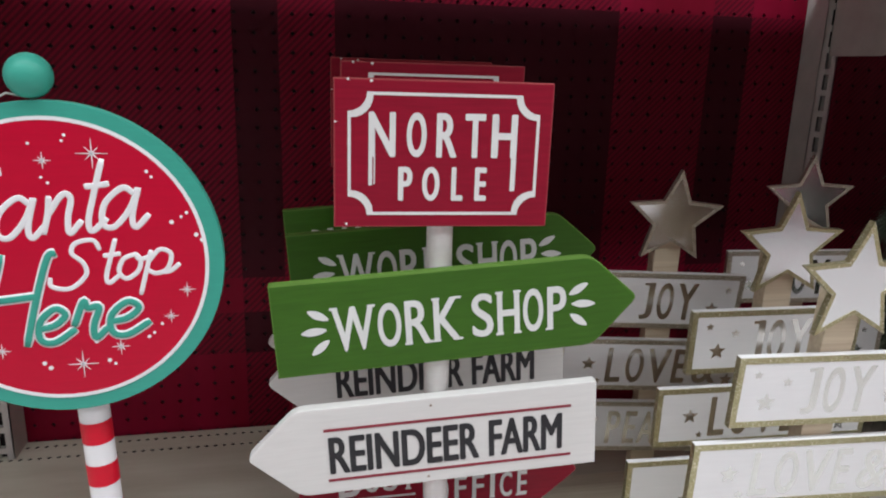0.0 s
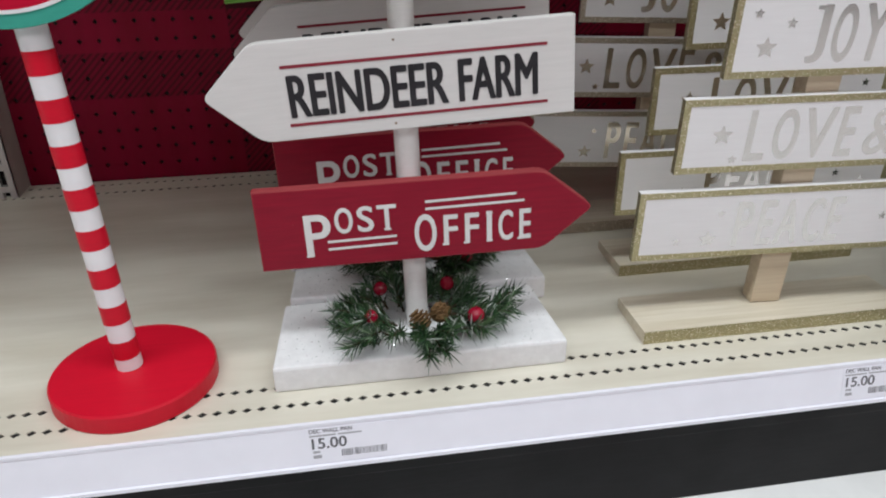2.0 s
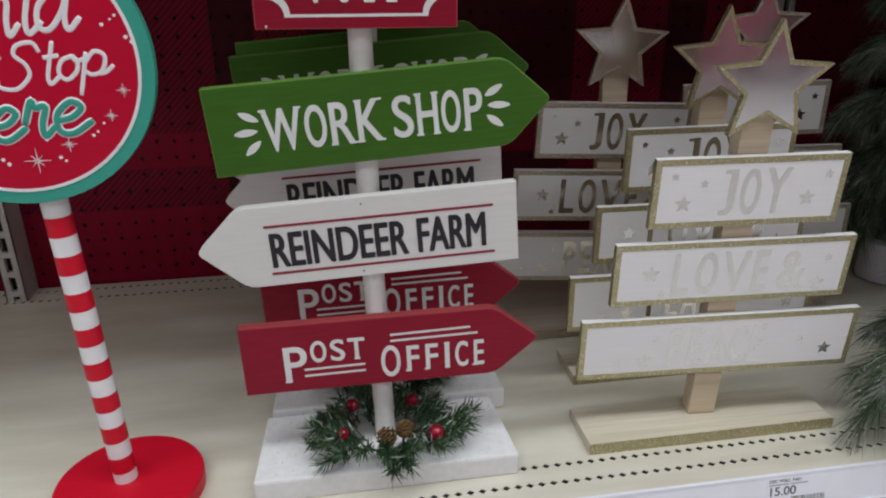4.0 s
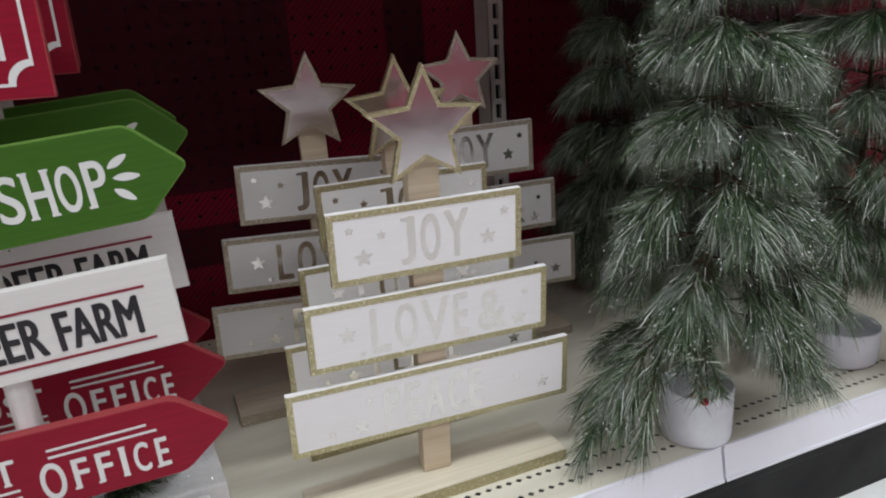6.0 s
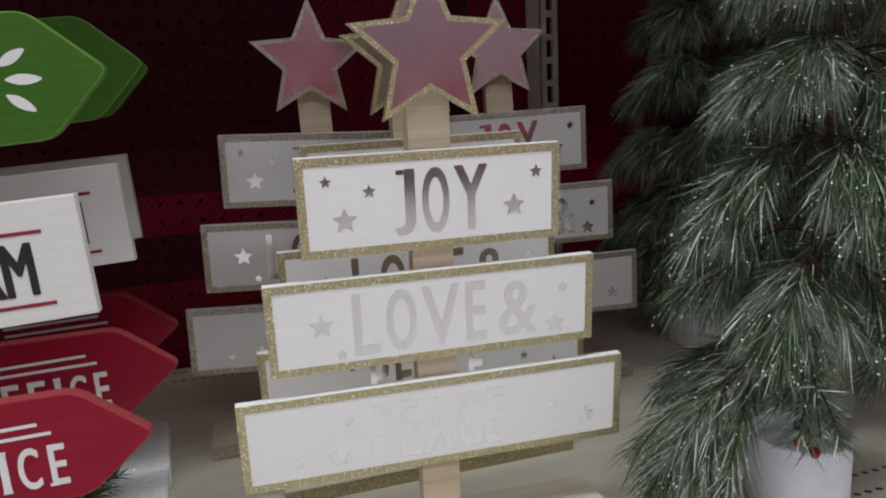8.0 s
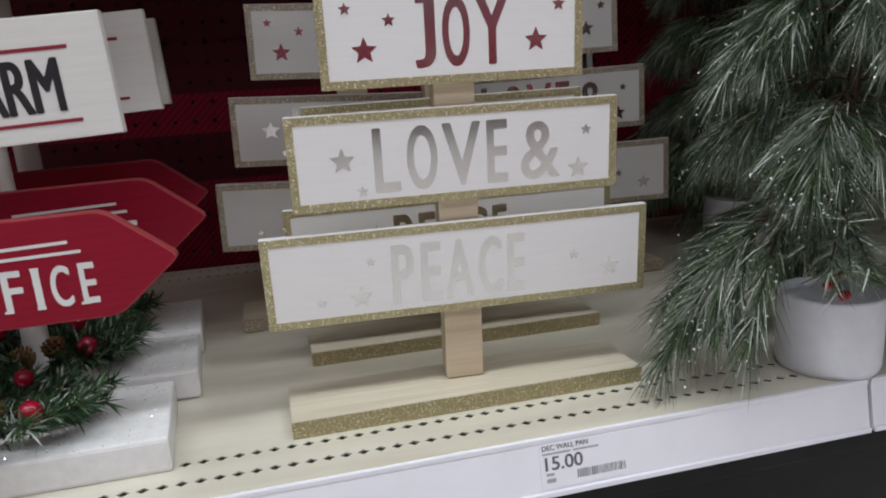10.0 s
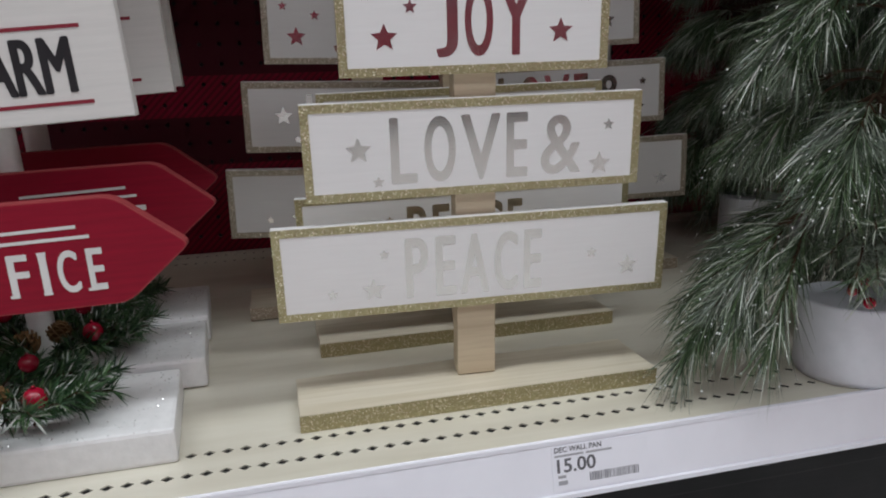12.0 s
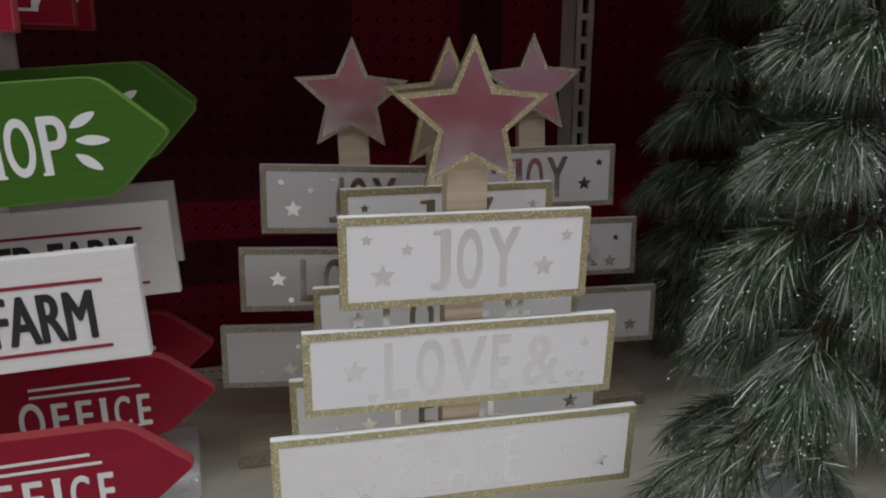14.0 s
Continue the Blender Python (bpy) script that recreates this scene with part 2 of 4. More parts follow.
def rim(outer, inner, y0, y1):
    """A flat frame between two outlines with as many corners."""
    bm = bmesh.new()
    n = len(outer)
    rows = [[bm.verts.new((x, y, z)) for x, z in o] for o, y in ((outer, y0), (inner, y0), (outer, y1), (inner, y1))]
    for i in range(n):
        j = (i + 1) % n
        bm.faces.new((rows[0][i], rows[0][j], rows[1][j], rows[1][i]))
        bm.faces.new((rows[0][j], rows[0][i], rows[2][i], rows[2][j]))
        bm.faces.new((rows[1][i], rows[1][j], rows[3][j], rows[3][i]))
    bmesh.ops.recalc_face_normals(bm, faces=bm.faces[:])
    return bm


def rect(x0, x1, z0, z1):
    return [(x0, z0), (x1, z0), (x1, z1), (x0, z1)]


def star_outline(r, cx=0.0, cz=0.0, inner=0.46, turn=0.0, points=5):
    out = []
    for i in range(2 * points):
        a = math.pi / 2 + turn + i * math.pi / points
        k = r if i % 2 == 0 else r * inner
        out.append((cx + k * math.cos(a), cz + k * math.sin(a)))
    return out


def circle(r, cx=0.0, cz=0.0, n=72):
    return [(cx + r * math.cos(2 * math.pi * i / n), cz + r * math.sin(2 * math.pi * i / n)) for i in range(n)]


def lathe(profile, n=32, bm=None, at=(0, 0, 0)):
    """Turns (radius, z) pairs round the z axis."""
    bm = bm or bmesh.new()
    rings = []
    for r, z in profile:
        if r < 1e-6:
            rings.append([bm.verts.new((at[0], at[1], at[2] + z))])
        else:
            rings.append([bm.verts.new((at[0] + r * math.cos(2 * math.pi * i / n), at[1] + r * math.sin(2 * math.pi * i / n), at[2] + z)) for i in range(n)])
    for a, b in zip(rings, rings[1:]):
        for i in range(n):
            j = (i + 1) % n
            if len(a) == 1:
                bm.faces.new((a[0], b[j], b[i]))
            elif len(b) == 1:
                bm.faces.new((a[i], a[j], b[0]))
            else:
                bm.faces.new((a[i], a[j], b[j], b[i]))
    bmesh.ops.recalc_face_normals(bm, faces=bm.faces[:])
    return bm


def ball(r, at, seg=20, squash=1.0, bm=None):
    return lathe([(r * math.sin(math.pi * i / 12), -r * squash * math.cos(math.pi * i / 12)) for i in range(13)], seg, bm, at)


def tube(points, radii, n=8, bm=None, capped=True):
    bm = bm or bmesh.new()
    rings = []
    for i, p in enumerate(points):
        p = Vector(p)
        d = (Vector(points[min(i + 1, len(points) - 1)]) - Vector(points[max(i - 1, 0)])).normalized()
        a = d.orthogonal().normalized()
        b = d.cross(a)
        rings.append([bm.verts.new(p + radii[i] * (a * math.cos(2 * math.pi * k / n) + b * math.sin(2 * math.pi * k / n))) for k in range(n)])
    for a, b in zip(rings, rings[1:]):
        for k in range(n):
            bm.faces.new((a[k], a[(k + 1) % n], b[(k + 1) % n], b[k]))
    if capped:
        bm.faces.new(rings[0][::-1])
        bm.faces.new(rings[-1])
    bmesh.ops.recalc_face_normals(bm, faces=bm.faces[:])
    return bm


def ribbon(points, width, y0, y1, bm=None, taper=None):
    """A brush stroke in x, z with rounded ends, raised from y1 to y0."""
    bm = bm or bmesh.new()
    pts = [Vector((x, z)) for x, z in points]
    left, right = [], []
    for i, p in enumerate(pts):
        d = (pts[min(i + 1, len(pts) - 1)] - pts[max(i - 1, 0)]).normalized()
        nrm = Vector((-d.y, d.x)) * width * 0.5 * (taper[i] if taper else 1.0)
        left.append(p + nrm)
        right.append(p - nrm)
    rows = []
    for y in (y0, y1):
        rows.append(([bm.verts.new((v.x, y, v.y)) for v in left], [bm.verts.new((v.x, y, v.y)) for v in right]))
    (l0, r0), (l1, r1) = rows
    for i in range(len(pts) - 1):
        bm.faces.new((l0[i], l0[i + 1], r0[i + 1], r0[i]))
        bm.faces.new((l0[i], l1[i], l1[i + 1], l0[i + 1]))
        bm.faces.new((r0[i], r0[i + 1], r1[i + 1], r1[i]))
    bm.faces.new((l0[0], r0[0], r1[0], l1[0]))
    bm.faces.new((l0[-1], l1[-1], r1[-1], r0[-1]))
    bmesh.ops.recalc_face_normals(bm, faces=bm.faces[:])
    return bm


def glyphs(text, x0, x1, z0, z1, y0, bold=0.0, shear=0.0, slope=0.0, depth=0.0004, bm=None):
    """Raised lettering in the built-in font, fitted to a box in x, z; bold thickens the strokes by that many metres each way."""
    cu = bpy.data.curves.new("lettering", "FONT")
    cu.body, cu.resolution_u = text, 6
    ob = new("lettering", cu)
    me = bpy.data.meshes.new_from_object(ob.evaluated_get(bpy.context.evaluated_depsgraph_get()))
    bpy.data.objects.remove(ob)
    bpy.data.curves.remove(cu)
    co = np.array([v.co[:2] for v in me.vertices])
    lo, hi = co.min(0), co.max(0)
    one = bmesh.new()
    shifts = [(0.0, 0.0)] if bold <= 0 else [(bold * math.cos(q * math.pi / 3), 0.6 * bold * math.sin(q * math.pi / 3)) for q in range(6)]
    for q, (dx, dz) in enumerate(shifts):
        at = len(one.verts)
        one.from_mesh(me)
        one.verts.ensure_lookup_table()
        for v in one.verts[at:]:
            u, w = (v.co.x - lo[0]) / (hi[0] - lo[0]), (v.co.y - lo[1]) / (hi[1] - lo[1])
            x = x0 + bold + u * (x1 - x0 - 2 * bold) + shear * (w - 0.5) * (z1 - z0) + dx
            v.co = (x, y0 - 0.000015 * q, z0 + w * (z1 - z0) + slope * (x - x0) + dz)
    bpy.data.meshes.remove(me)
    ex = bmesh.ops.extrude_face_region(one, geom=one.faces[:])
    bmesh.ops.translate(one, vec=(0, -depth, 0), verts=[g for g in ex["geom"] if isinstance(g, bmesh.types.BMVert)])
    bmesh.ops.recalc_face_normals(one, faces=one.faces[:])
    for f in one.faces:
        f.smooth = False
    if bm is None:
        return one
    me = bpy.data.meshes.new("lettering")
    one.to_mesh(me)
    one.free()
    bm.from_mesh(me)
    bpy.data.meshes.remove(me)
    return bm


SERIFS = {"P": ((.10, 0),), "F": ((.10, 0),), "I": ((.5, 0), (.5, 1)), "R": ((.10, 0), (.92, 0)), "H": ((.10, 0), (.10, 1), (.90, 0), (.90, 1)),
          "K": ((.10, 0), (.10, 1), (.93, 0), (.90, 1)), "W": ((.05, 1), (.95, 1)), "T": ((.5, 0),), "E": ((.10, 0),)}


def letters(spec, z0, z1, y0, bold=0.0, serif=0.0, **more):
    """Letters one by one: (character, x0, x1), all between z0 and z1; serif: half the width of their feet."""
    bm = bmesh.new()
    for ch, a, b, *zz in spec:
        lo, hi = zz if zz else (z0, z1)
        glyphs(ch, a, b, lo, hi, y0, bold, bm=bm, **more)
        if serif:
            for fx, fz in SERIFS.get(ch, ()):
                x, z = a + fx * (b - a), lo + fz * (hi - lo) + (0.0004 if fz == 0 else -0.0004)
                ribbon([(x - serif, z), (x, z), (x + serif, z)], 0.0018, y0 - 0.00052, y0, bm)
    return bm


def perforated(nx, nz, px, pz, hw, hz, deep, diamond=True):
    """A sheet of nx by nz cells in x, y, each with a hole through it."""
    verts, faces = [], []
    for i in range(nx):
        for j in range(nz):
            cx, cy, k = (i + 0.5) * px, (j + 0.5) * pz, len(verts)
            c = [(cx - px / 2, cy - pz / 2, 0), (cx + px / 2, cy - pz / 2, 0), (cx + px / 2, cy + pz / 2, 0), (cx - px / 2, cy + pz / 2, 0)]
            if diamond:
                d = [(cx, cy - hz, 0), (cx + hw, cy, 0), (cx, cy + hz, 0), (cx - hw, cy, 0)]
            else:
                d = [(cx - hw, cy - hz, 0), (cx + hw, cy - hz, 0), (cx + hw, cy + hz, 0), (cx - hw, cy + hz, 0)]
            verts += c + d + [(x, y, -deep) for x, y, _ in d]
            for q in range(4):
                r = (q + 1) % 4
                if diamond:
                    faces += [(k + q, k + r, k + 4 + q), (k + r, k + 4 + r, k + 4 + q)]
                else:
                    faces.append((k + q, k + r, k + 4 + r, k + 4 + q))
                faces.append((k + 4 + q, k + 4 + r, k + 8 + r, k + 8 + q))
    me = bpy.data.meshes.new("sheet")
    me.from_pydata(verts, [], faces)
    bm = bmesh.new()
    bm.from_mesh(me)
    bmesh.ops.remove_doubles(bm, verts=bm.verts[:], dist=0.0002)
    bpy.data.meshes.remove(me)
    return bm


# ---------------------------------------------------------------- the shelf bay
FRONT, BACK, SHELF, RISE = 0.623, 1.205, 0.15, 0.04
LEFT, RIGHT = -1.35, 2.35
PITCH = 0.01242


def shelf_at(y):
    """Height of the deck, which climbs a little towards the back."""
    return SHELF + RISE * max(0.0, y - 0.6885)


def climb(bm):
    for vtx in bm.verts:
        vtx.co.z += shelf_at(vtx.co.y) - SHELF
    return bm


floor = part("floor", box(-3.2, 4.2, -0.97, 1.40, -0.04, 0.0), TILE)
tagged(floor, "pale polished vinyl tile shop floor", "floor", kind="structure")
ceiling = part("ceiling", box(-3.2, 4.2, -5.4, 1.40, 3.42, 3.5), CEILING_WHITE)
tagged(ceiling, "white suspended shop ceiling", "ceiling", kind="structure")
wall_far = part("wall_opposite", box(-3.2, 4.2, -0.97, -0.92, 0.13, 1.3), OPPOSITE)
tagged(wall_far, "red and mauve stocked fixture across the aisle", "wall", kind="structure")
part("kick_plate", box(-3.2, 4.2, -0.97, -0.93, 0.0, 0.13), BLACK_METAL, wall_far, "black metal kick plate")
wall_w = part("wall_west", box(-3.24, -3.2, -5.4, 1.40, 0.0, 3.42), CEILING_WHITE)
tagged(wall_w, "plain pale shop wall", "wall", kind="structure")
wall_e = part("wall_east", box(4.2, 4.24, -5.4, 1.40, 0.0, 3.42), CEILING_WHITE)
tagged(wall_e, "plain pale shop wall", "wall", kind="structure")
wall_s = part("wall_south", box(-3.2, 4.2, -5.44, -5.4, 0.0, 3.42), CEILING_WHITE)
tagged(wall_s, "plain pale shop wall", "wall", kind="structure")
floor_b = part("floor", box(-3.2, 4.2, -5.4, -0.97, -0.04, 0.0), TILE)
tagged(floor_b, "pale polished vinyl tile shop floor beyond the fixture", "floor", kind="structure")

# red perforated back panels
nx, nz = 146, 32
pegs = perforated(nx, nz, 0.0254, 0.0254, 0.0036, 0.0036, 0.003)
bmesh.ops.transform(pegs, matrix=Matrix.Translation((LEFT, BACK, SHELF - 0.02)) @ Matrix.Rotation(radians(90), 4, "X"), verts=pegs.verts[:])
wall_back = part("wall_back", pegs, WALL_RED)
tagged(wall_back, "crimson perforated metal back panel behind the display", "wall", kind="structure")
# added black slab: the shade seen through the peg holes, as colour
part("shade_backing", box(LEFT, LEFT + nx * 0.0254, BACK + 0.004, BACK + 0.03, 0.0, 1.66), GAP_SHADE, wall_back)
part("upper_panel", box(LEFT, LEFT + nx * 0.0254, BACK, BACK + 0.0035, SHELF - 0.02 + nz * 0.0254, 1.66), WALL_RED, wall_back)

# deck: smooth middle and perforated rows in front and at the back
deck = part("shelf_deck", climb(box(LEFT, RIGHT, 0.6885, 1.140, SHELF - 0.006, SHELF, 0.0)), DECK)
tagged(deck, "almond enamelled steel base shelf with diamond perforations", "shelf", kind="structure")
cells = int((RIGHT - LEFT) / PITCH)
x_first = 0.581 - (round((0.581 - LEFT) / PITCH) + 0.5) * PITCH
for y0, rows, pz in ((0.6355, 2, 0.0265), (1.140, 2, 0.030)):
    sheet = perforated(cells, rows, PITCH, pz, 0.0046, 0.0037, 0.0010)
    bmesh.ops.transform(sheet, matrix=Matrix.Translation((x_first, y0, SHELF)), verts=sheet.verts[:])
    part("perforated_strip", climb(sheet), DECK, deck)
    # black sheet close under the holes paints their shade
    part("hole_shade_sheet", climb(box(LEFT, RIGHT, y0 + 0.001, y0 + rows * pz - 0.001, SHELF - 0.004, SHELF - 0.0012)), GAP_SHADE, deck)
part("front_flange", box(LEFT, RIGHT, FRONT, 0.6355, SHELF - 0.006, SHELF), DECK, deck)
# black block in place of the shaded hollow below the deck
part("cavity_shade", box(LEFT, RIGHT, FRONT + 0.012, BACK - 0.002, 0.02, SHELF - 0.012), GAP_SHADE, deck)
part("kick_plate", box(LEFT, RIGHT, FRONT + 0.004, FRONT + 0.012, 0.0, SHELF - 0.038, 0.001), BLACK_METAL, deck, "black metal kick plate")
part("kick_ledge", box(LEFT, RIGHT, FRONT - 0.002, FRONT + 0.004, 0.088, 0.106, 0.001), BLACK_METAL, deck, "black rounded kick plate edge")


def label_strip(x0, x1):
    t = thing("label_strip", "glossy white price label strip clipped along the shelf edge", "label strip", pose(0, 0, 0), "label strips")
    bm = bmesh.new()
    prof = [(FRONT + 0.0035, SHELF - 0.001), (FRONT, SHELF + 0.0005), (FRONT - 0.002, SHELF - 0.001), (FRONT - 0.009, SHELF - 0.040), (FRONT - 0.007, SHELF - 0.042), (FRONT + 0.0035, SHELF - 0.042)]
    ends = [[bm.verts.new((x, y, z)) for y, z in prof] for x in (x0, x1)]
    for i in range(len(prof)):
        j = (i + 1) % len(prof)
        bm.faces.new((ends[0][i], ends[0][j], ends[1][j], ends[1][i]))
    bm.faces.new(ends[0])
    bm.faces.new(ends[1][::-1])
    bmesh.ops.recalc_face_normals(bm, faces=bm.faces[:])
    part("strip", bm, STRIP, t)
    part("lower_lip", box(x0, x1, FRONT - 0.0112, FRONT - 0.0080, SHELF - 0.0425, SHELF - 0.0385, 0.0006), STRIP, t, "clear plastic lower lip")
    part("upper_lip", box(x0, x1, FRONT - 0.0030, FRONT - 0.0005, SHELF - 0.0030, SHELF + 0.0004, 0.0005), STRIP, t, "clear plastic upper lip")
    return t


STRIP_TURN = math.degrees(math.atan2(0.007, 0.039))
for x0, x1 in ((LEFT, -0.338), (-0.334, 0.876), (0.880, RIGHT)):
    label_strip(x0, x1)


def price_label(x):
    """A printed label: its own sheet, name line, figures and bars."""
    t = thing("price_label", "white printed shelf price label reading 15.00", "price label", pose(x, FRONT - 0.00270, SHELF - 0.0042, -STRIP_TURN, 0, 0), "price labels")
    part("sheet", box(-0.002, 0.072, -0.0004, 0.0004, -0.033, -0.0002), STRIP, t)
    part("name_line", glyphs("DEC WALL PAN", 0, 0.036, -0.0047, -0.0010, -0.0004, 0.00012, depth=0.0001), PRINT, t)
    bm = box(0.0, 0.022, -0.0005, -0.0004, -0.0080, -0.0066)
    box(0.024, 0.044, -0.0005, -0.0004, -0.0080, -0.0066, bm=bm)
    part("small_print", bm, plain_grey, t)
    part("price", glyphs("15.00", 0.0015, 0.031, -0.0195, -0.0097, -0.0004, 0.0003, depth=0.0001), PRINT, t)
    bm, at, rng = bmesh.new(), 0.026, random.Random(5)
    while at < 0.064:
        w = rng.choice((0.0004, 0.0007, 0.001))
        box(at, at + w, -0.0005, -0.0004, -0.0285, -0.0222, bm=bm)
        at += w + rng.choice((0.0005, 0.0008))
    part("barcode", bm, PRINT, t)
    bm = box(0.002, 0.008, -0.0005, -0.0004, -0.0235, -0.0215)
    box(0.002, 0.009, -0.0005, -0.0004, -0.0285, -0.0255, bm=bm)
    part("stock_code", bm, plain_grey, t)
    return t


plain_grey = plain("pale_grey_print", (0.34, 0.34, 0.36), 0.5)
for x in (0.099, 0.5935):
    price_label(x)


UPRIGHT_Y = 1.158


def upright(x):
    bm = perforated(1, 44, 0.030, 0.0318, 0.0048, 0.0115, 0.008, diamond=False)
    bmesh.ops.transform(bm, matrix=Matrix.Rotation(radians(90), 4, "X"), verts=bm.verts[:])
    t = thing("slotted_upright", "grey slotted steel shelf upright against the back panel", "upright", pose(x - 0.015, UPRIGHT_Y, SHELF), "shelf uprights")
    part("slotted_face", bm, STEEL, t)
    part("side", box(0.0, 0.002, 0.0, 0.0460, 0.0, 1.399), STEEL, t)
    part("side", box(0.028, 0.030, 0.0, 0.0460, 0.0, 1.399), STEEL, t)
    # black filler paints the shade inside the slots
    part("slot_shade", box(0.003, 0.027, 0.009, 0.0135, 0.0, 1.399), GAP_SHADE, t)
    return t


for x in (-0.322, 0.884):
    upright(x)


def bracket(x):
    t = part("shelf_bracket", plate([(0, 0.0), (0, 0.12), (0.53, 0.12), (0.53, 0.09), (0.10, 0.0)], -0.0015, 0.0015), STEEL)
    t.matrix_basis = pose(x, UPRIGHT_Y - 0.001, 0.745, 0, 0, -90)
    return tagged(t, "grey steel shelf bracket hooked into the upright", "bracket", "shelf brackets")


for x in (-0.322, 0.884):
    bracket(x)
upper = part("upper_shelf", box(LEFT, RIGHT, 0.645, BACK - 0.060, 0.866, 0.896, 0.002), DECK)
tagged(upper, "almond steel shelf above the display", "shelf", kind="structure")

# ---------------------------------------------------------------- arrow signs
ARROW = 0.011
EDGES = {"red_board_paint": EDGE_RED, "green_board_paint": EDGE_GREEN, "white_board_paint": WHITE_BOARD}


def arrow_board(length, height, point, to_right):
    h = height / 2
    if to_right:
        corners = [((0, -h), .001), ((length - point, -h), .008), ((length, 0), .006), ((length - point, h), .008), ((0, h), .001)]
    else:
        corners = [((0, 0), .006), ((point, -h), .008), ((length, -h), .001), ((length, h), .001), ((point, h), .008)]
    out, n = [], len(corners)
    for i, (c, r) in enumerate(corners):
        c = Vector(c)
        a = c + (Vector(corners[i - 1][0]) - c).normalized() * r
        b = c + (Vector(corners[(i + 1) % n][0]) - c).normalized() * r
        for k in range(4):
            f = k / 3
            p = a * (1 - f) ** 2 + c * 2 * f * (1 - f) + b * f * f
            out.append((p.x, p.y))
    return out


def ticks(x, z, side, parent):
    for k, (dz, ang, ln) in enumerate(((0.0125, -28, 0.017), (0.0, 4, 0.019), (-0.013, 38, 0.017))):
        ang = -ang if side > 0 else ang
        c, sn = math.cos(radians(ang)), math.sin(radians(ang))
        px, pz = x - 0.004 * abs(k - 1) * side + 0.002, z + dz
        pts = [(px + (i / 6 - 0.5) * ln * c, pz + (i / 6 - 0.5) * ln * sn) for i in range(7)]
        part("tick_mark", ribbon(pts, 0.0062, -0.0004, 0.0, None, [0.15, 0.65, 0.95, 1.0, 0.9, 0.65, 0.2]), LETTER_WHITE, parent)


def strokes(lines, width, y0=-0.0004):
    bm = bmesh.new()
    for x0, z0, x1, z1 in lines:
        ribbon([(x0, z0), (x1, z1)], width, y0, 0.0, bm)
    return bm


def needle_mesh(items, width):
    """Long thin blades: (foot, way, length, sag) each, as one mesh."""
    verts, faces = [], []
    for foot, way, ln, sag in items:
        side = way.cross(Vector((random.uniform(-1, 1), random.uniform(-1, 1), random.uniform(-1, 1)))).normalized() * width
        mid = foot + way * ln * 0.55 + Vector((0, 0, -sag * 0.3))
        tip = foot + way * ln + Vector((0, 0, -sag))
        k = len(verts)
        verts += [foot - side, foot + side, mid + side, mid - side, tip]
        faces += [(k, k + 1, k + 2, k + 3), (k + 3, k + 2, k + 4)]
    me = bpy.data.meshes.new("needles")
    me.from_pydata([tuple(v) for v in verts], [], faces)
    return me


def spread_way(axis, angle, turn):
    a = axis.orthogonal().normalized()
    b = axis.cross(a)
    return (axis * math.cos(angle) + (a * math.cos(turn) + b * math.sin(turn)) * math.sin(angle)).normalized()


def sprig(rng, foot, way, length, count, needle, items, stems):
    """One twig of short needles that curves a little."""
    pts = [Vector(foot) + way * length * i / 5 + Vector((0, 0, 0.006 * math.sin(i * 0.6))) for i in range(6)]
    stems.append(pts)
    for i in range(count):
        f = rng.uniform(0.05, 1.0)
        k = min(4, int(f * 5))
        p = pts[k].lerp(pts[k + 1], f * 5 - k)
        items.append((p, spread_way(way, rng.uniform(0.5, 1.05), rng.uniform(0, 6.28)), needle * rng.uniform(0.6, 1.15), 0.001))


def pinecone(parent, at, size, rng):
    bm = bmesh.new()
    for ring in range(6):
        f = ring / 5
        r = size * (0.25 + 0.75 * math.sin(math.pi * (0.18 + 0.74 * f)))
        for k in range(8):
            a = 2 * math.pi * (k + 0.5 * (ring % 2)) / 8
            out = Vector((math.cos(a), math.sin(a), 0))
            side = Vector((-math.sin(a), math.cos(a), 0)) * size * 0.30
            z = size * (1.5 * f - 0.5)
            p = Vector((0, 0, z))
            v = [bm.verts.new(p + out * r * 0.3 - side * 0.4), bm.verts.new(p + out * r * 0.3 + side * 0.4),
                 bm.verts.new(p + out * r + side + Vector((0, 0, size * 0.18))), bm.verts.new(p + out * r * 1.1 + Vector((0, 0, size * 0.30))), bm.verts.new(p + out * r - side + Vector((0, 0, size * 0.18)))]
            top = bm.faces.new(v)
            ex = bmesh.ops.extrude_face_region(bm, geom=[top])
            bmesh.ops.translate(bm, vec=(0, 0, -size * 0.10), verts=[g for g in ex["geom"] if isinstance(g, bmesh.types.BMVert)])
    lathe([(0.001, -size * 0.6), (size * 0.4, -size * 0.2), (size * 0.4, size * 0.5), (0.001, size * 1.0)], 10, bm)
    bmesh.ops.recalc_face_normals(bm, faces=bm.faces[:])
    bmesh.ops.transform(bm, matrix=Matrix.Translation(at) @ Euler((rng.uniform(-1.4, -0.5), rng.uniform(-0.6, 0.6), rng.uniform(0, 3))).to_matrix().to_4x4(), verts=bm.verts[:])
    part("pinecone", bm, CONE, parent, "frosted brown pinecone")


def flake_mesh(rng, places, lo, hi):
    verts, faces = [], []
    for c in places:
        e = rng.uniform(lo, hi)
        a = Vector((rng.uniform(-1, 1), rng.uniform(-1, 1), rng.uniform(-1, 1))).normalized()
        b = a.orthogonal().normalized()
        k = len(verts)
        verts += [c + a * e, c + b * e, c - a * e, c - b * e]
        faces.append((k, k + 1, k + 2, k + 3))
    me = bpy.data.meshes.new("flakes")
    me.from_pydata([tuple(v) for v in verts], [], faces)
    return me


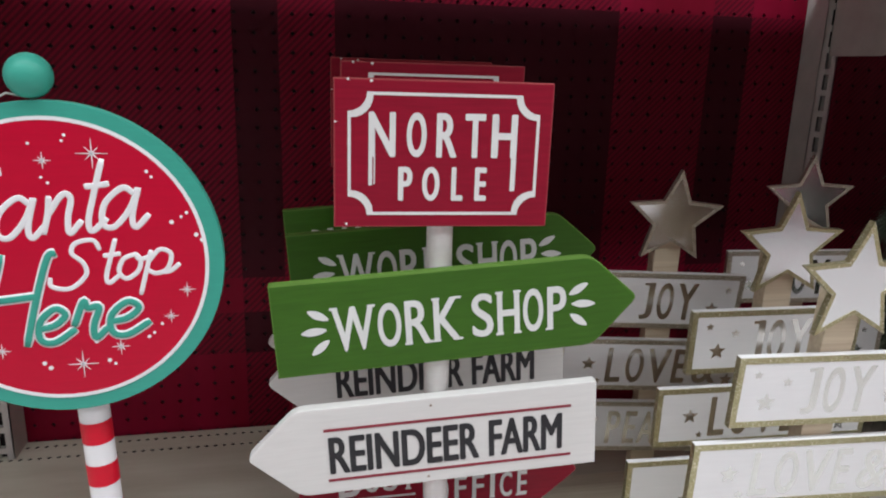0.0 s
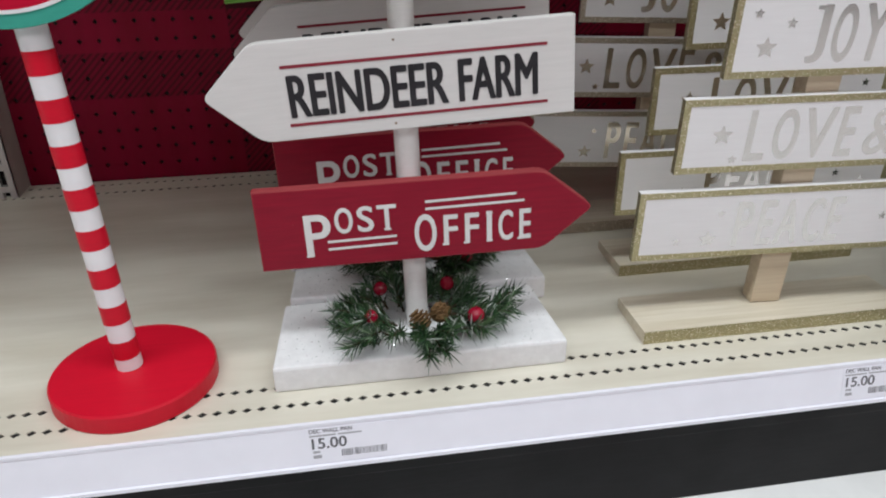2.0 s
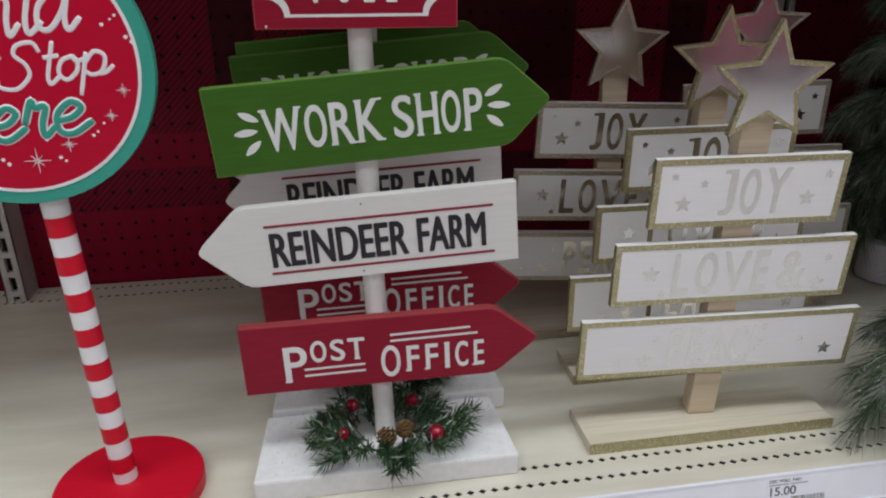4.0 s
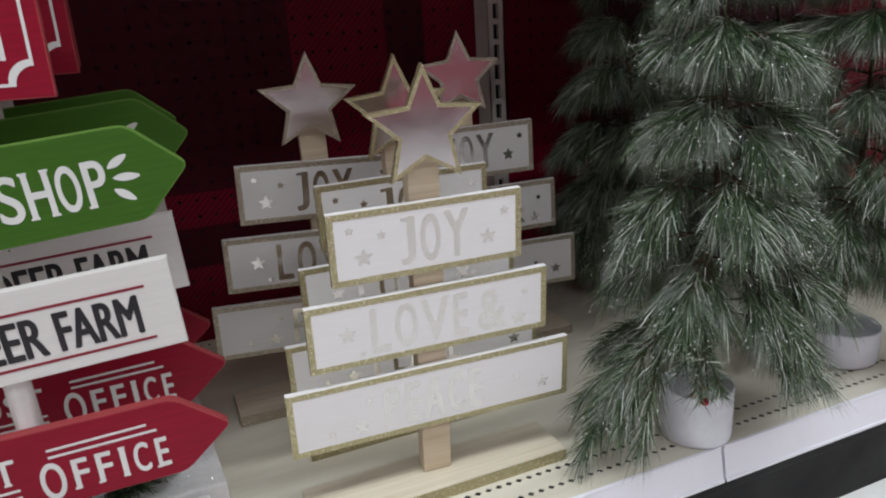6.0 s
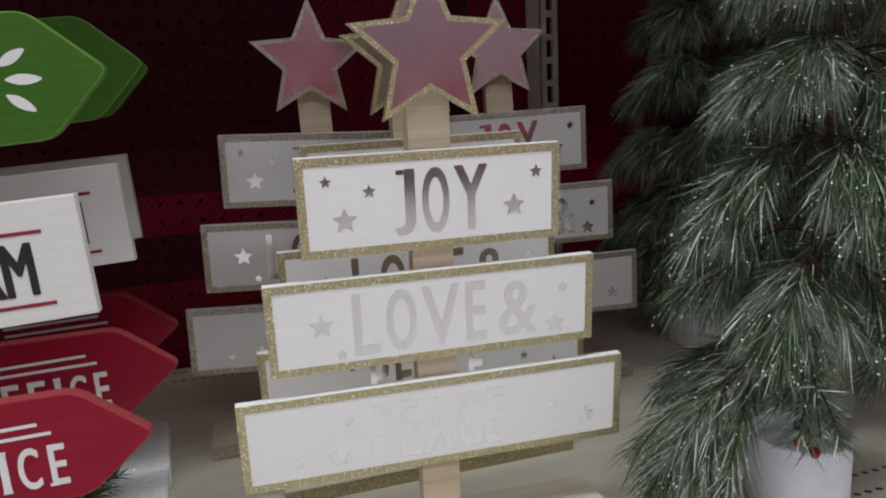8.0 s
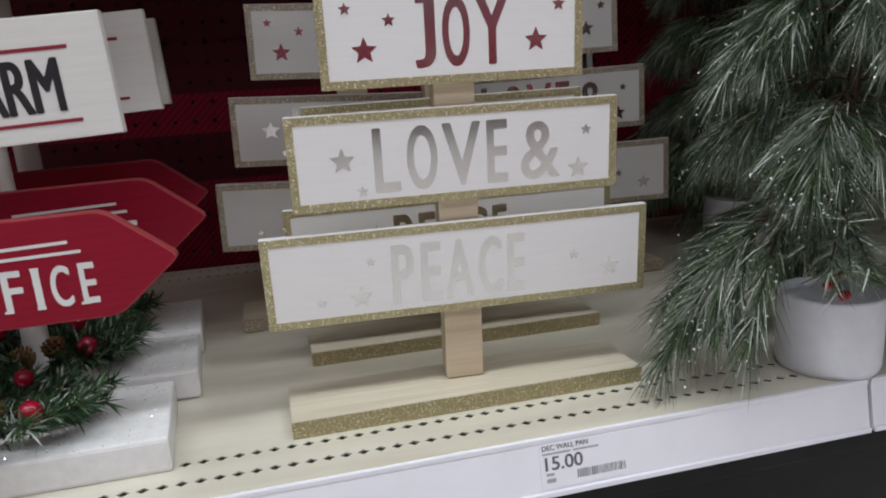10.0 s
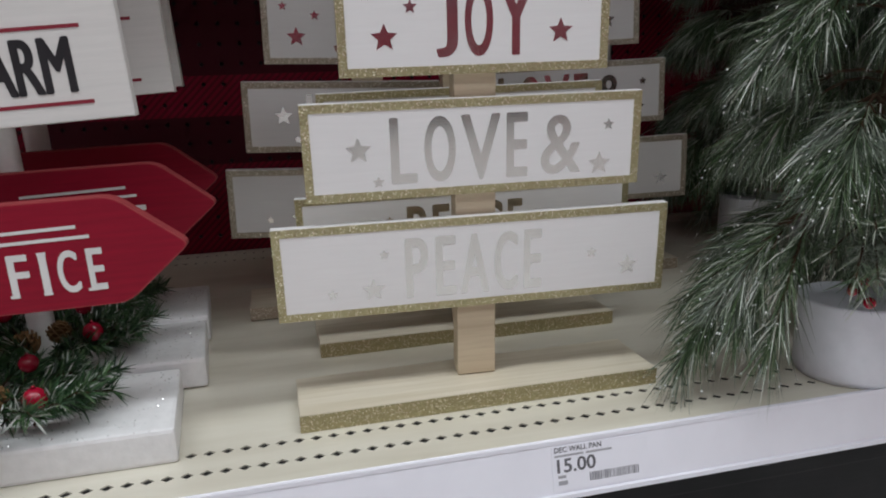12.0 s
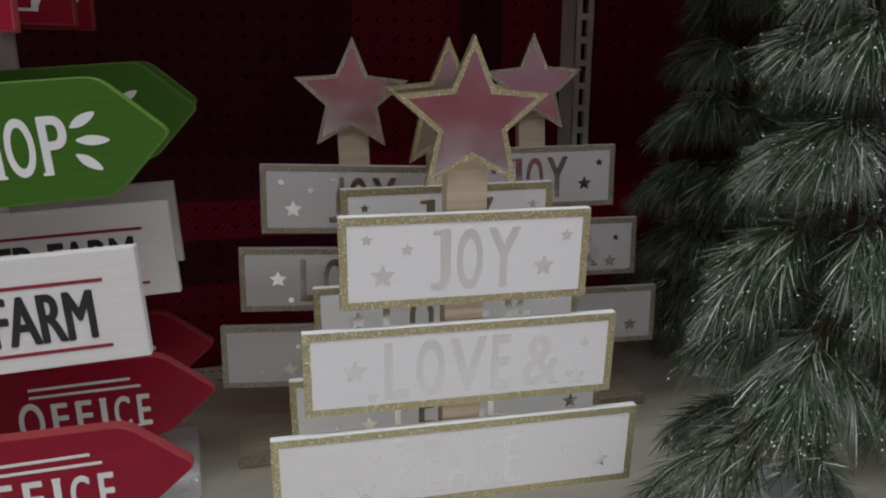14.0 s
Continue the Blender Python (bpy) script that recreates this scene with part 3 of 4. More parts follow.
def direction_sign(m, seed, up=0.0, low=(0.0, 0.0), group="direction signs"):
    """A white post on a snowy board with four painted boards and a small wreath."""
    rng = random.Random(seed)
    t = thing("direction_sign", "four painted arrow boards on a white post above a berry wreath", "sign", m, group)
    # local: x 0 and y 0 at the boards' front plane under the post, z 0 on the shelf
    bm = box(-0.130, 0.138, -0.029, 0.080, 0.0, 0.026, 0.003)
    for vtx in bm.verts:
        vtx.co.x *= 1.0 - 0.5 * (vtx.co.y + 0.029)
    bmesh.ops.transform(bm, matrix=Matrix.Rotation(-m.to_euler().z, 4, "Z"), verts=bm.verts[:])
    part("snow_base", bm, SNOW, t, "white glittery snow-covered base board")
    places = [Vector((rng.uniform(-0.122, 0.128), rng.uniform(-0.027, 0.078), 0.0262)) for _ in range(500)]
    me = flake_mesh(rng, places, 0.0003, 0.0008)
    me.materials.append(SPARKLE)
    ob = new("snow_glitter", me)
    ob.parent = t
    tagged(ob, "loose clear glitter flakes", kind="stuff")
    part("post", tube([(0.004, 0.022, 0.025), (-0.002, 0.022, 0.25), (-0.003, 0.022, 0.54)], [0.0105] * 3, 28, None, False), POST_WHITE, t, "round white wooden post", True)

    def board(name, x, z, roll, outline, paint, label, wide=1.0, tall=1.0):
        bm = plate(outline, 0.0, ARROW, 0.0011)
        bm.normal_update()
        for f in bm.faces:
            f.material_index = 0 if abs(f.normal.y) > 0.98 else 1
        b = part(name, bm, (paint, EDGES[paint.name]), t, label)
        b.matrix_basis = pose(x, 0, z + up, 0, -roll, 0) @ Matrix.Diagonal((wide, 1.0, tall, 1.0))
        return b

    # red title board
    w, h = 0.0788, 0.0525
    b = board("title_board", -0.004, 0.5017, -0.3, rect(-w, w, -h, h), RED_BOARD, "red board reading NORTH POLE", 1.046, 1.044)
    fx, fz, notch = 0.0690, 0.0435, 0.0135
    fr, fi = [], []
    for sx, sz, a0 in ((1, 1, 270), (-1, 1, 0), (-1, -1, 90), (1, -1, 180)):
        for i in range(7):
            a = radians(a0 - 90 * i / 6)
            for out, e in ((fr, 0.0), (fi, 0.0022)):
                out.append((sx * (fx - e) + (notch + e) * math.cos(a) * 1.0, sz * (fz - e) + (notch + e) * math.sin(a)))
    for x, z, r in ((-0.0685, 0.0515, 0.0012), (-0.0525, 0.0508, 0.0014), (-0.0775, 0.0225, 0.0010), (-0.070, -0.0500, 0.0011)):
        part("paint_chip", plate([(x + r * rng.uniform(0.6, 1.2) * math.cos(q), z + r * rng.uniform(0.6, 1.3) * math.sin(q)) for q in (0, 0.9, 1.9, 2.8, 3.9, 5.1)], -0.0002, 0.0002), LETTER_WHITE, b)
    part("border_line", rim(fr, fi, -0.0004, 0.0), LETTER_WHITE, b)
    u = lambda q: -w + 2 * w * q
    v = lambda q: h - 2 * h * q
    spec = [("N", u(.155), u(.275)), ("O", u(.325), u(.415)), ("R", u(.46), u(.555)), ("T", u(.59), u(.685)), ("H", u(.715), u(.835))]
    bm = letters(spec, v(.51), v(.22), 0.0, 0.0009)
    box(u(.155), u(.172), -0.0004, 0.0, v(.71), v(.49), bm=bm)
    box(u(.178), u(.184), -0.0004, 0.0, v(.70), v(.33), bm=bm)
    box(u(.812), u(.835), -0.0004, 0.0, v(.745), v(.49), bm=bm)
    box(u(.742), u(.747), -0.0004, 0.0, v(.50), v(.24), bm=bm)
    part("lettering", bm, LETTER_WHITE, b, "white hand-lettered words NORTH POLE")
    spec = [("P", u(.29), u(.355)), ("O", u(.40), u(.48)), ("L", u(.535), u(.59)), ("E", u(.645), u(.70))]
    part("lettering", letters(spec, v(.81), v(.585), 0.0, 0.0009), LETTER_WHITE, b)

    # green board, pointing right
    ln, ht = 0.287, 0.0735
    b = board("arrow_board", -0.1340, 0.3634, 4.4, arrow_board(ln, ht, 0.038, True), GREEN_BOARD, "green arrow board reading WORK SHOP", 1.033, 1.039)
    lo, hi = -0.0195, 0.0150
    bm = letters([("W", .044, .0755), ("O", .078, .096), ("R", .099, .1185), ("K", .121, .1420)], lo, hi, 0.0, 0.0007, 0.0030)
    part("lettering", bm, LETTER_WHITE, b, "white hand-lettered words WORK SHOP")
    bm = letters([("S", .151, .1680), ("H", .1712, .1890), ("O", .1918, .2082), ("P", .2115, .2270)], lo, hi, 0.0, 0.0007, 0.0030)
    part("lettering", bm, LETTER_WHITE, b)
    ticks(0.028, -0.002, -1, b)
    ticks(0.239, -0.001, 1, b)

    # white board, pointing left
    ln, ht = 0.286, 0.0745
    b = board("arrow_board", -0.1585, 0.2555 + low[0], 3.4, arrow_board(ln, ht, 0.040, False), WHITE_BOARD, "white arrow board reading REINDEER FARM", 1.026, 1.036)
    lo, hi = -0.0185, 0.0105
    bm = glyphs("REINDEER", 0.0640, 0.1860, lo - 0.001, hi + 0.001, 0.0, 0.0010)
    part("lettering", bm, LETTER_BLACK, b, "black hand-lettered words REINDEER FARM")
    part("lettering", glyphs("FARM", 0.1940, 0.2565, lo - 0.001, hi + 0.0015, 0.0, 0.0010), LETTER_BLACK, b)
    for x, z in ((0.147, 0.031), (0.143, -0.032)):
        part("nail_head", plate(circle(0.0009, x, z, 10), -0.0003, 0.0), CONE, b)
    part("rule_line", strokes([(0.061, 0.0185, 0.264, 0.0180), (0.062, -0.0255, 0.264, -0.0262)], 0.0022), LINE_RED, b)

    # red board, pointing right
    ln, ht = 0.281, 0.071
    b = board("arrow_board", -0.1310, 0.1409 + low[1], 1.5, arrow_board(ln, ht, 0.043, True), RED_BOARD, "red arrow board reading POST OFFICE", 1.037, 1.035)
    hgt = lambda q: ht / 2 - ht * q
    bm = letters([("P", .038, .0595, hgt(.85), hgt(.33)), ("O", .063, .078, hgt(.58), hgt(.27)), ("S", .0815, .095, hgt(.58), hgt(.27)), ("T", .098, .114, hgt(.58), hgt(.27))], 0, 0, 0.0, 0.0006, 0.0028)
    part("lettering", bm, LETTER_WHITE, b, "white hand-lettered words POST OFFICE")
    bm = letters([("O", .128, .1465, hgt(.90), hgt(.43)), ("F", .1525, .1645), ("F", .1705, .1825), ("I", .1890, .1935), ("C", .1990, .2115), ("E", .2170, .2270)], hgt(.84), hgt(.46), 0.0, 0.0006, 0.0026)
    part("lettering", bm, LETTER_WHITE, b)
    part("rule_line", strokes([(.056, hgt(.68), .113, hgt(.67)), (.056, hgt(.775), .113, hgt(.765)), (.138, hgt(.27), .214, hgt(.25)), (.138, hgt(.36), .221, hgt(.345))], 0.0021), LETTER_WHITE, b)

    # wreath at the foot
    items, stems = [], []
    for k in range(58):
        a = 2 * math.pi * k / 58 + rng.uniform(-0.1, 0.1)
        rad = rng.uniform(0.018, 0.05)
        p = Vector((0.007 + math.cos(a) * rad * 1.25, 0.012 + math.sin(a) * rad * 0.8, 0.030 + rng.uniform(0, 0.012)))
        w = Vector((math.cos(a + rng.uniform(-0.5, 0.5)) * 1.2, math.sin(a) * 0.9, rng.uniform(-0.05, 0.75))).normalized()
        sprig(rng, p, w, rng.uniform(0.022, 0.038), 84, 0.017, items, stems)
    me = needle_mesh(items, 0.00060)
    me.materials.append(WREATH_NEEDLES)
    ob = new("wreath_greenery", me)
    ob.parent = t
    tagged(ob, "dark green artificial pine wreath sprigs", kind="stuff")
    bm = bmesh.new()
    for pts in stems:
        tube(pts, [0.0011, 0.001, 0.001, 0.0009, 0.0008, 0.0006], 5, bm)
    tagged(part("wreath_stem", bm, BARK, t), kind="stuff")
    for x, y, z, r in ((-0.030, 0.036, 0.060, .0068), (0.034, 0.036, 0.061, .0068), (-0.040, -0.006, 0.055, .0064), (0.054, -0.016, 0.055, .0080)):
        bm = ball(r, (x, y, z), 18)
        lathe([(0.0001, r * 1.05), (r * 0.22, r * 0.98), (r * 0.1, r * 1.2), (0.0001, r * 1.22)], 8, bm, (x, y, z))
        part("berry", bm, BERRY, t, "glossy red berry", True)
    pinecone(t, (0.006, -0.012, 0.048), 0.0105, rng)
    pinecone(t, (0.024, -0.004, 0.050), 0.0095, rng)
    return t


SIGN_X, SIGN_Y, SIGN_TURN = 0.200, 0.697, -2.3
direction_sign(pose(SIGN_X, SIGN_Y, SHELF, 0, 0, SIGN_TURN), 3)
direction_sign(pose(SIGN_X + 0.012, SIGN_Y + 0.113, shelf_at(SIGN_Y + 0.113), 0, 0, SIGN_TURN), 8, 0.007, (0.0, -0.004))
direction_sign(pose(SIGN_X + 0.008, SIGN_Y + 0.212, shelf_at(SIGN_Y + 0.212), 0, 0, SIGN_TURN), 12, 0.006)

# ---------------------------------------------------------------- star trees
TREE_ROWS = ((0.192, 0.0705, 0.4380), (0.2500, 0.0690, 0.3510), (0.3045, 0.0715, 0.2625))


def star_tree(m, roll, slant, up, tilt, foot, metal):
    """Three foil-lettered planks on a stick with a mirrored star, on a wooden foot; the stick leans by slant (sideways) and tilt (forwards)."""
    t = thing("star_tree", "wooden plank tree with mirrored star, glitter borders and foil lettering", "decoration", m, "star trees")
    square = Matrix.Rotation(-m.to_euler().z, 4, "Z")
    part("base", box(-0.144, 0.144, foot, foot + 0.068, 0.0, 0.0135, 0.0006), BASE_WOOD, t, "pale pine base board").matrix_basis = square
    part("base_glitter", box(-0.1442, 0.1442, foot - 0.0012, foot, 0.0004, 0.0133), metal, t, "gold glittered base edge").matrix_basis = square
    lean = pose(0, 0, 0, tilt, math.degrees(math.atan(slant)), 0)
    part("post", box(-0.0155, 0.0155, 0.0075, 0.0255, 0.0140, 0.402, 0.0008), PINE_WOOD, t, "pale pine upright stick").matrix_basis = lean

    def plank(row):
        w, h, z = row
        b = part("plank", box(-w / 2, w / 2, 0.0006, 0.0070, -h / 2, h / 2, 0.0005), RAW_EDGE, t)
        b.matrix_basis = pose(slant * (z - SHELF + up), -math.tan(radians(tilt)) * (z - SHELF + up), z - SHELF + up, tilt, -roll, 0)
        e = 0.0058
        part("panel", box(-w / 2 + e, w / 2 - e, 0.0001, 0.0007, -h / 2 + e, h / 2 - e), PANEL_WHITE, b, "white painted panel")
        part("glitter_border", rim(rect(-w / 2 - 0.0002, w / 2 + 0.0002, -h / 2 - 0.0002, h / 2 + 0.0002), rect(-w / 2 + e, w / 2 - e, -h / 2 + e, h / 2 - e), -0.0003, 0.0068), metal, b, "glitter border")
        part("top_edge", box(-w / 2, w / 2, 0.0002, 0.0068, h / 2 + 0.0002, h / 2 + 0.0006), PANEL_WHITE, b)
        return b, (lambda q: -w / 2 + w * q), (lambda q: h / 2 - h * q)

    def stars(b, spec):
        for x, z, r in spec:
            part("foil_star", plate(star_outline(r, x, z), -0.0002, 0.0001), FOIL, b)

    b, u, v = plank(TREE_ROWS[0])
    part("lettering", letters([("J", u(0.351), u(0.431)), ("O", u(0.456), u(0.561)), ("Y", u(0.581), u(0.711))], v(.83), v(.17), 0.0001, 0.0011, depth=0.00012), FOIL, b, "mirror foil word JOY")
    part("letter_bar", box(u(0.361), u(0.411), -0.0002, 0.0001, v(.215), v(.17)), FOIL, b)
    stars(b, ((u(.105), v(.24), .0045), (u(.26), v(.36), .005), (u(.165), v(.64), .0095), (u(.905), v(.28), .0052), (u(.815), v(.62), .0090)))
    b, u, v = plank(TREE_ROWS[1])
    part("lettering", letters([("L", u(0.246), u(0.322)), ("O", u(0.344), u(0.436)), ("V", u(0.452), u(0.569)), ("E", u(0.587), u(0.652))], v(.84), v(.17), 0.0001, 0.0011, depth=0.00012), FOIL, b, "mirror foil word LOVE")
    part("ampersand", glyphs("&", u(0.692), u(0.817), v(.84), v(.22), 0.0001, 0.0008, depth=0.00012), FOIL, b)
    stars(b, ((u(.155), v(.48), .0095), (u(.208), v(.82), .0045), (u(.90), v(.34), .0045), (u(.875), v(.76), .0090)))
    b, u, v = plank(TREE_ROWS[2])
    part("lettering", letters([("P", u(0.316), u(0.374)), ("E", u(0.392), u(0.444)), ("A", u(0.454), u(0.529)), ("C", u(0.542), u(0.604)), ("E", u(0.619), u(0.666))], v(.84), v(.19), 0.0001, 0.0011, depth=0.00012), FOIL, b, "mirror foil word PEACE")
    stars(b, ((u(.135), v(.74), .0042), (u(.235), v(.72), .0090), (u(.265), v(.34), .0040), (u(.80), v(.50), .0045), (u(.90), v(.68), .0085)))

    # mirrored star
    r = 0.0575
    s = part("star", plate(star_outline(r), 0.0, 0.0065, 0.0004), RAW_EDGE, t, "five-pointed mirrored star with glitter rim")
    z = 0.3915 + up
    s.matrix_basis = pose(slant * z, -0.003 - math.tan(radians(tilt)) * z, z, tilt, -roll, 0)
    part("mirror", plate(star_outline(r - 0.009), -0.0003, 0.0003), STAR_MIRROR, s, "silver mirror face")
    part("star_border", rim(star_outline(r + 0.0002), star_outline(r - 0.009), -0.0006, 0.0063), metal, s, "glitter border")
    return t


star_tree(pose(0.5655, 0.7111, SHELF, 0, 0, -3.6), 0.3, -0.0023, 0.0005, 4.3, -0.026, GOLD_GLITTER)
star_tree(pose(0.5899, 0.8093, shelf_at(0.8093), 0, 0, -3.2), 0.7, -0.0309, 0.0005, 2.6, 0.003, GOLD_GLITTER)
star_tree(pose(0.5267, 0.9426, shelf_at(0.9426), 0, 0, -6.5), -1.6, -0.0289, 0.0010, 5.4, -0.020, SILVER_GLITTER)
star_tree(pose(0.7445, 0.9690, shelf_at(0.9690), 0, 0, -10.0), 1.7, -0.0468, 0.0105, 2.3, -0.020, SILVER_GLITTER)

# ---------------------------------------------------------------- round stop sign
SX, SY, SZ, SR = -0.0785, 0.695, 0.576, 0.118


STRIPE = 0.0356


# one-line script letters: strokes through a few points, x-height 1
SCRIPT = {
    "S": (((1.0, 1.55), (.80, 1.95), (.42, 1.85), (.36, 1.45), (.66, 1.05), (.76, .55), (.45, .03), (.02, .12), (-.06, .5)),),
    "a": (((.74, .85), (.45, 1.0), (.12, .62), (.14, .12), (.42, .04), (.70, .5), (.80, 1.0), (.77, .3), (.90, .02), (1.15, .35)),),
    "n": (((.02, .95), (.06, .5), (.02, .0)), ((.05, .45), (.38, .97), (.64, .88), (.64, .4), (.76, .02), (1.05, .35))),
    "t": (((.42, 1.9), (.34, 1.0), (.30, .3), (.46, .0), (.85, .35)), ((.02, 1.18), (.35, 1.2), (.75, 1.26))),
    "o": (((.55, 1.0), (.18, .8), (.10, .3), (.40, .0), (.74, .3), (.76, .75), (.55, 1.0), (.72, .78), (1.05, .88)),),
}
SCRIPT["p"] = (((.16, 1.0), (.13, .2), (.08, -.85)), ((.13, .5), (.42, 1.0), (.78, .8), (.74, .2), (.42, .03), (.14, .2)), ((.60, .06), (.85, .12), (1.1, .42)))
SCRIPT["e"] = (((.06, .42), (.48, .52), (.70, .82), (.42, 1.0), (.12, .62), (.20, .12), (.55, .02), (1.02, .40)),)
SCRIPT["r"] = (((.0, .40), (.16, 1.12), (.30, .93), (.62, .95), (.56, .4), (.68, .04), (.98, .35)),)
SCRIPT["H"] = (((.30, 2.0), (.22, 1.0), (.05, .0)), ((1.10, 2.0), (.98, 1.9), (.90, 1.0), (.86, .0)), ((-.15, .95), (.4, 1.02), (.95, 1.10)))


def script(word, radius, y, slant=0.22):
    """Rounded one-line lettering: (letter, x, z, width, x-height) each, smoothed and flattened on the face."""
    bm = bmesh.new()
    for ch, x0, z0, wide, tall in word:
        for stroke in SCRIPT[ch]:
            pts = [Vector((x0 + wide * u + slant * tall * v, 0.0, z0 + tall * v)) for u, v in stroke]
            ends = [pts[0] * 2 - pts[1]] + pts + [pts[-1] * 2 - pts[-2]]
            line = []
            for i in range(len(pts) - 1):
                a, b, c, e = ends[i:i + 4]
                for k in range(6):
                    f = k / 6
                    line.append(0.5 * (2 * b + (c - a) * f + (2 * a - 5 * b + 4 * c - e) * f * f + (3 * b - a - 3 * c + e) * f ** 3))
            line.append(pts[-1])
            rings = []
            for i, p in enumerate(line):
                way = (line[min(i + 1, len(line) - 1)] - line[max(i - 1, 0)]).normalized()
                side = Vector((-way.z, 0, way.x))
                rad = radius * (0.75 if i in (0, len(line) - 1) else 1.0)
                rings.append([bm.verts.new(p + rad * (side * math.cos(q * math.pi / 4) + Vector((0, math.sin(q * math.pi / 4), 0)))) for q in range(8)])
            for lo, hi in zip(rings, rings[1:]):
                for q in range(8):
                    bm.faces.new((lo[q], lo[(q + 1) % 8], hi[(q + 1) % 8], hi[q]))
            bm.faces.new(rings[0])
            bm.faces.new(rings[-1])
    bmesh.ops.recalc_face_normals(bm, faces=bm.faces[:])
    for vtx in bm.verts:
        vtx.co.y = y + vtx.co.y * 0.15
    return bm


def stop_sign():
    t = thing("round_sign", "red and teal round wooden sign on a candy-striped pole", "sign", pose(SX, SY, 0))
    part("base", lathe([(0, 0), (0.0702, 0), (0.0712, 0.0015), (0.0712, 0.016), (0.0698, 0.018), (0, 0.018)], 64, None, (0.0240, 0.0115, SHELF)), BASE_RED, t, "round scarlet base disc")
    low, high = Vector((0.0200, 0.0140, SHELF + 0.018)), Vector((0.0, 0.0225, SZ + SR - 0.02))
    at = lambda z: low.lerp(high, (z - low.z) / (high.z - low.z))
    pole = part("pole", tube([low, high], [0.0112] * 2, 28, None, False), SANTA_WHITE, t, "white pole", True)
    z = low.z + 0.012
    while z < SZ - SR + 0.02:
        part("stripe", tube([at(z), at(z + STRIPE * 0.5)], [0.0115] * 2, 28, None, False), BASE_RED, pole, "", True)
        z += STRIPE
    d = part("disc", plate(circle(SR), 0.0, 0.010, 0.0006), TEAL, t, "round teal-rimmed disc")
    d.matrix_basis = pose(0, 0, SZ) @ Matrix.Diagonal((0.949, 1.0, 0.949, 1.0))
    part("white_ring", rim(circle(SR - 0.0108), circle(SR - 0.0136), -0.0006, 0.0), SANTA_WHITE, d)
    part("red_field", plate(circle(SR - 0.0136), -0.0004, 0.0003), SANTA_RED, d, "red field")
    k = part("finial_ball", ball(0.0150, (-0.0060, 0.006, SZ + 0.112 + 0.0152), 28), TEAL, t, "teal wooden ball", True)
    # words
    santa = (("S", -.082, .012, .040, .034), ("a", -.042, .019, .031, .030), ("n", -.007, .022, .024, .030), ("t", .016, .024, .023, .028), ("a", .029, .026, .031, .030))
    part("lettering", script(santa, .0023, -0.0004), SANTA_WHITE, d, "white script word Santa", True)
    stop = (("S", -.006, -.020, .030, .019), ("t", .027, -.016, .017, .018), ("o", .039, -.013, .021, .019), ("p", .058, -.010, .024, .019))
    part("lettering", script(stop, .0018, -0.0004), SANTA_WHITE, d, "white script word Stop", True)
    here = (("H", -.066, -.064, .046, .036), ("e", -.023, -.062, .029, .027), ("r", .005, -.060, .025, .027), ("e", .027, -.058, .032, .027))
    part("lettering", script(here, .0038, -0.0004), SANTA_WHITE, d, "", True)
    part("lettering", script(here, .0024, -0.0011), TEAL, d, "teal script word Here with white outline", True)
    rng = random.Random(4)
    for x, z, r in ((.031, .081, .011), (-.002, .076, .006), (.090, -.023, .006), (.077, -.044, .0055), (.039, -.067, .0065), (.011, -.080, .011), (-.044, -.067, .006), (-.060, .070, .008), (-.072, -.045, .006)):
        bm = bmesh.new()
        for q in range(4):
            a = math.pi * q / 4
            rr = r if q % 2 == 0 else r * 0.6
            ribbon([(x - rr * math.cos(a), z - rr * math.sin(a)), (x, z), (x + rr * math.cos(a), z + rr * math.sin(a))], 0.0010, -0.0008, -0.0004, bm, [0.2, 1.0, 0.2])
        part("snowflake", bm, SANTA_WHITE, d)
    for x, z in ((.014, .094), (.012, .090), (.067, .068), (.070, .064), (.089, .034), (.093, .037), (.099, .020), (.103, .016), (.030, -.078), (.034, -.081), (.060, -.060), (.064, -.057), (-.01, .088), (-.004, .064), (.0, .060), (-.012, -.082), (-.016, -.078), (.082, .030), (.022, -.062), (.07, -.05)):
        part("snow_dot", plate(circle(rng.uniform(.0010, .0018), x, z, 10), -0.0008, -0.0004), SANTA_WHITE, d)
    part("cord", tube([(-0.006, 0.004, SZ + 0.113), (-0.02, 0.003, SZ + 0.116), (-0.034, 0.004, SZ + 0.108)], [0.0007] * 3, 6), CORD, t)
    return t


stop_sign()

# ---------------------------------------------------------------- frosted pines


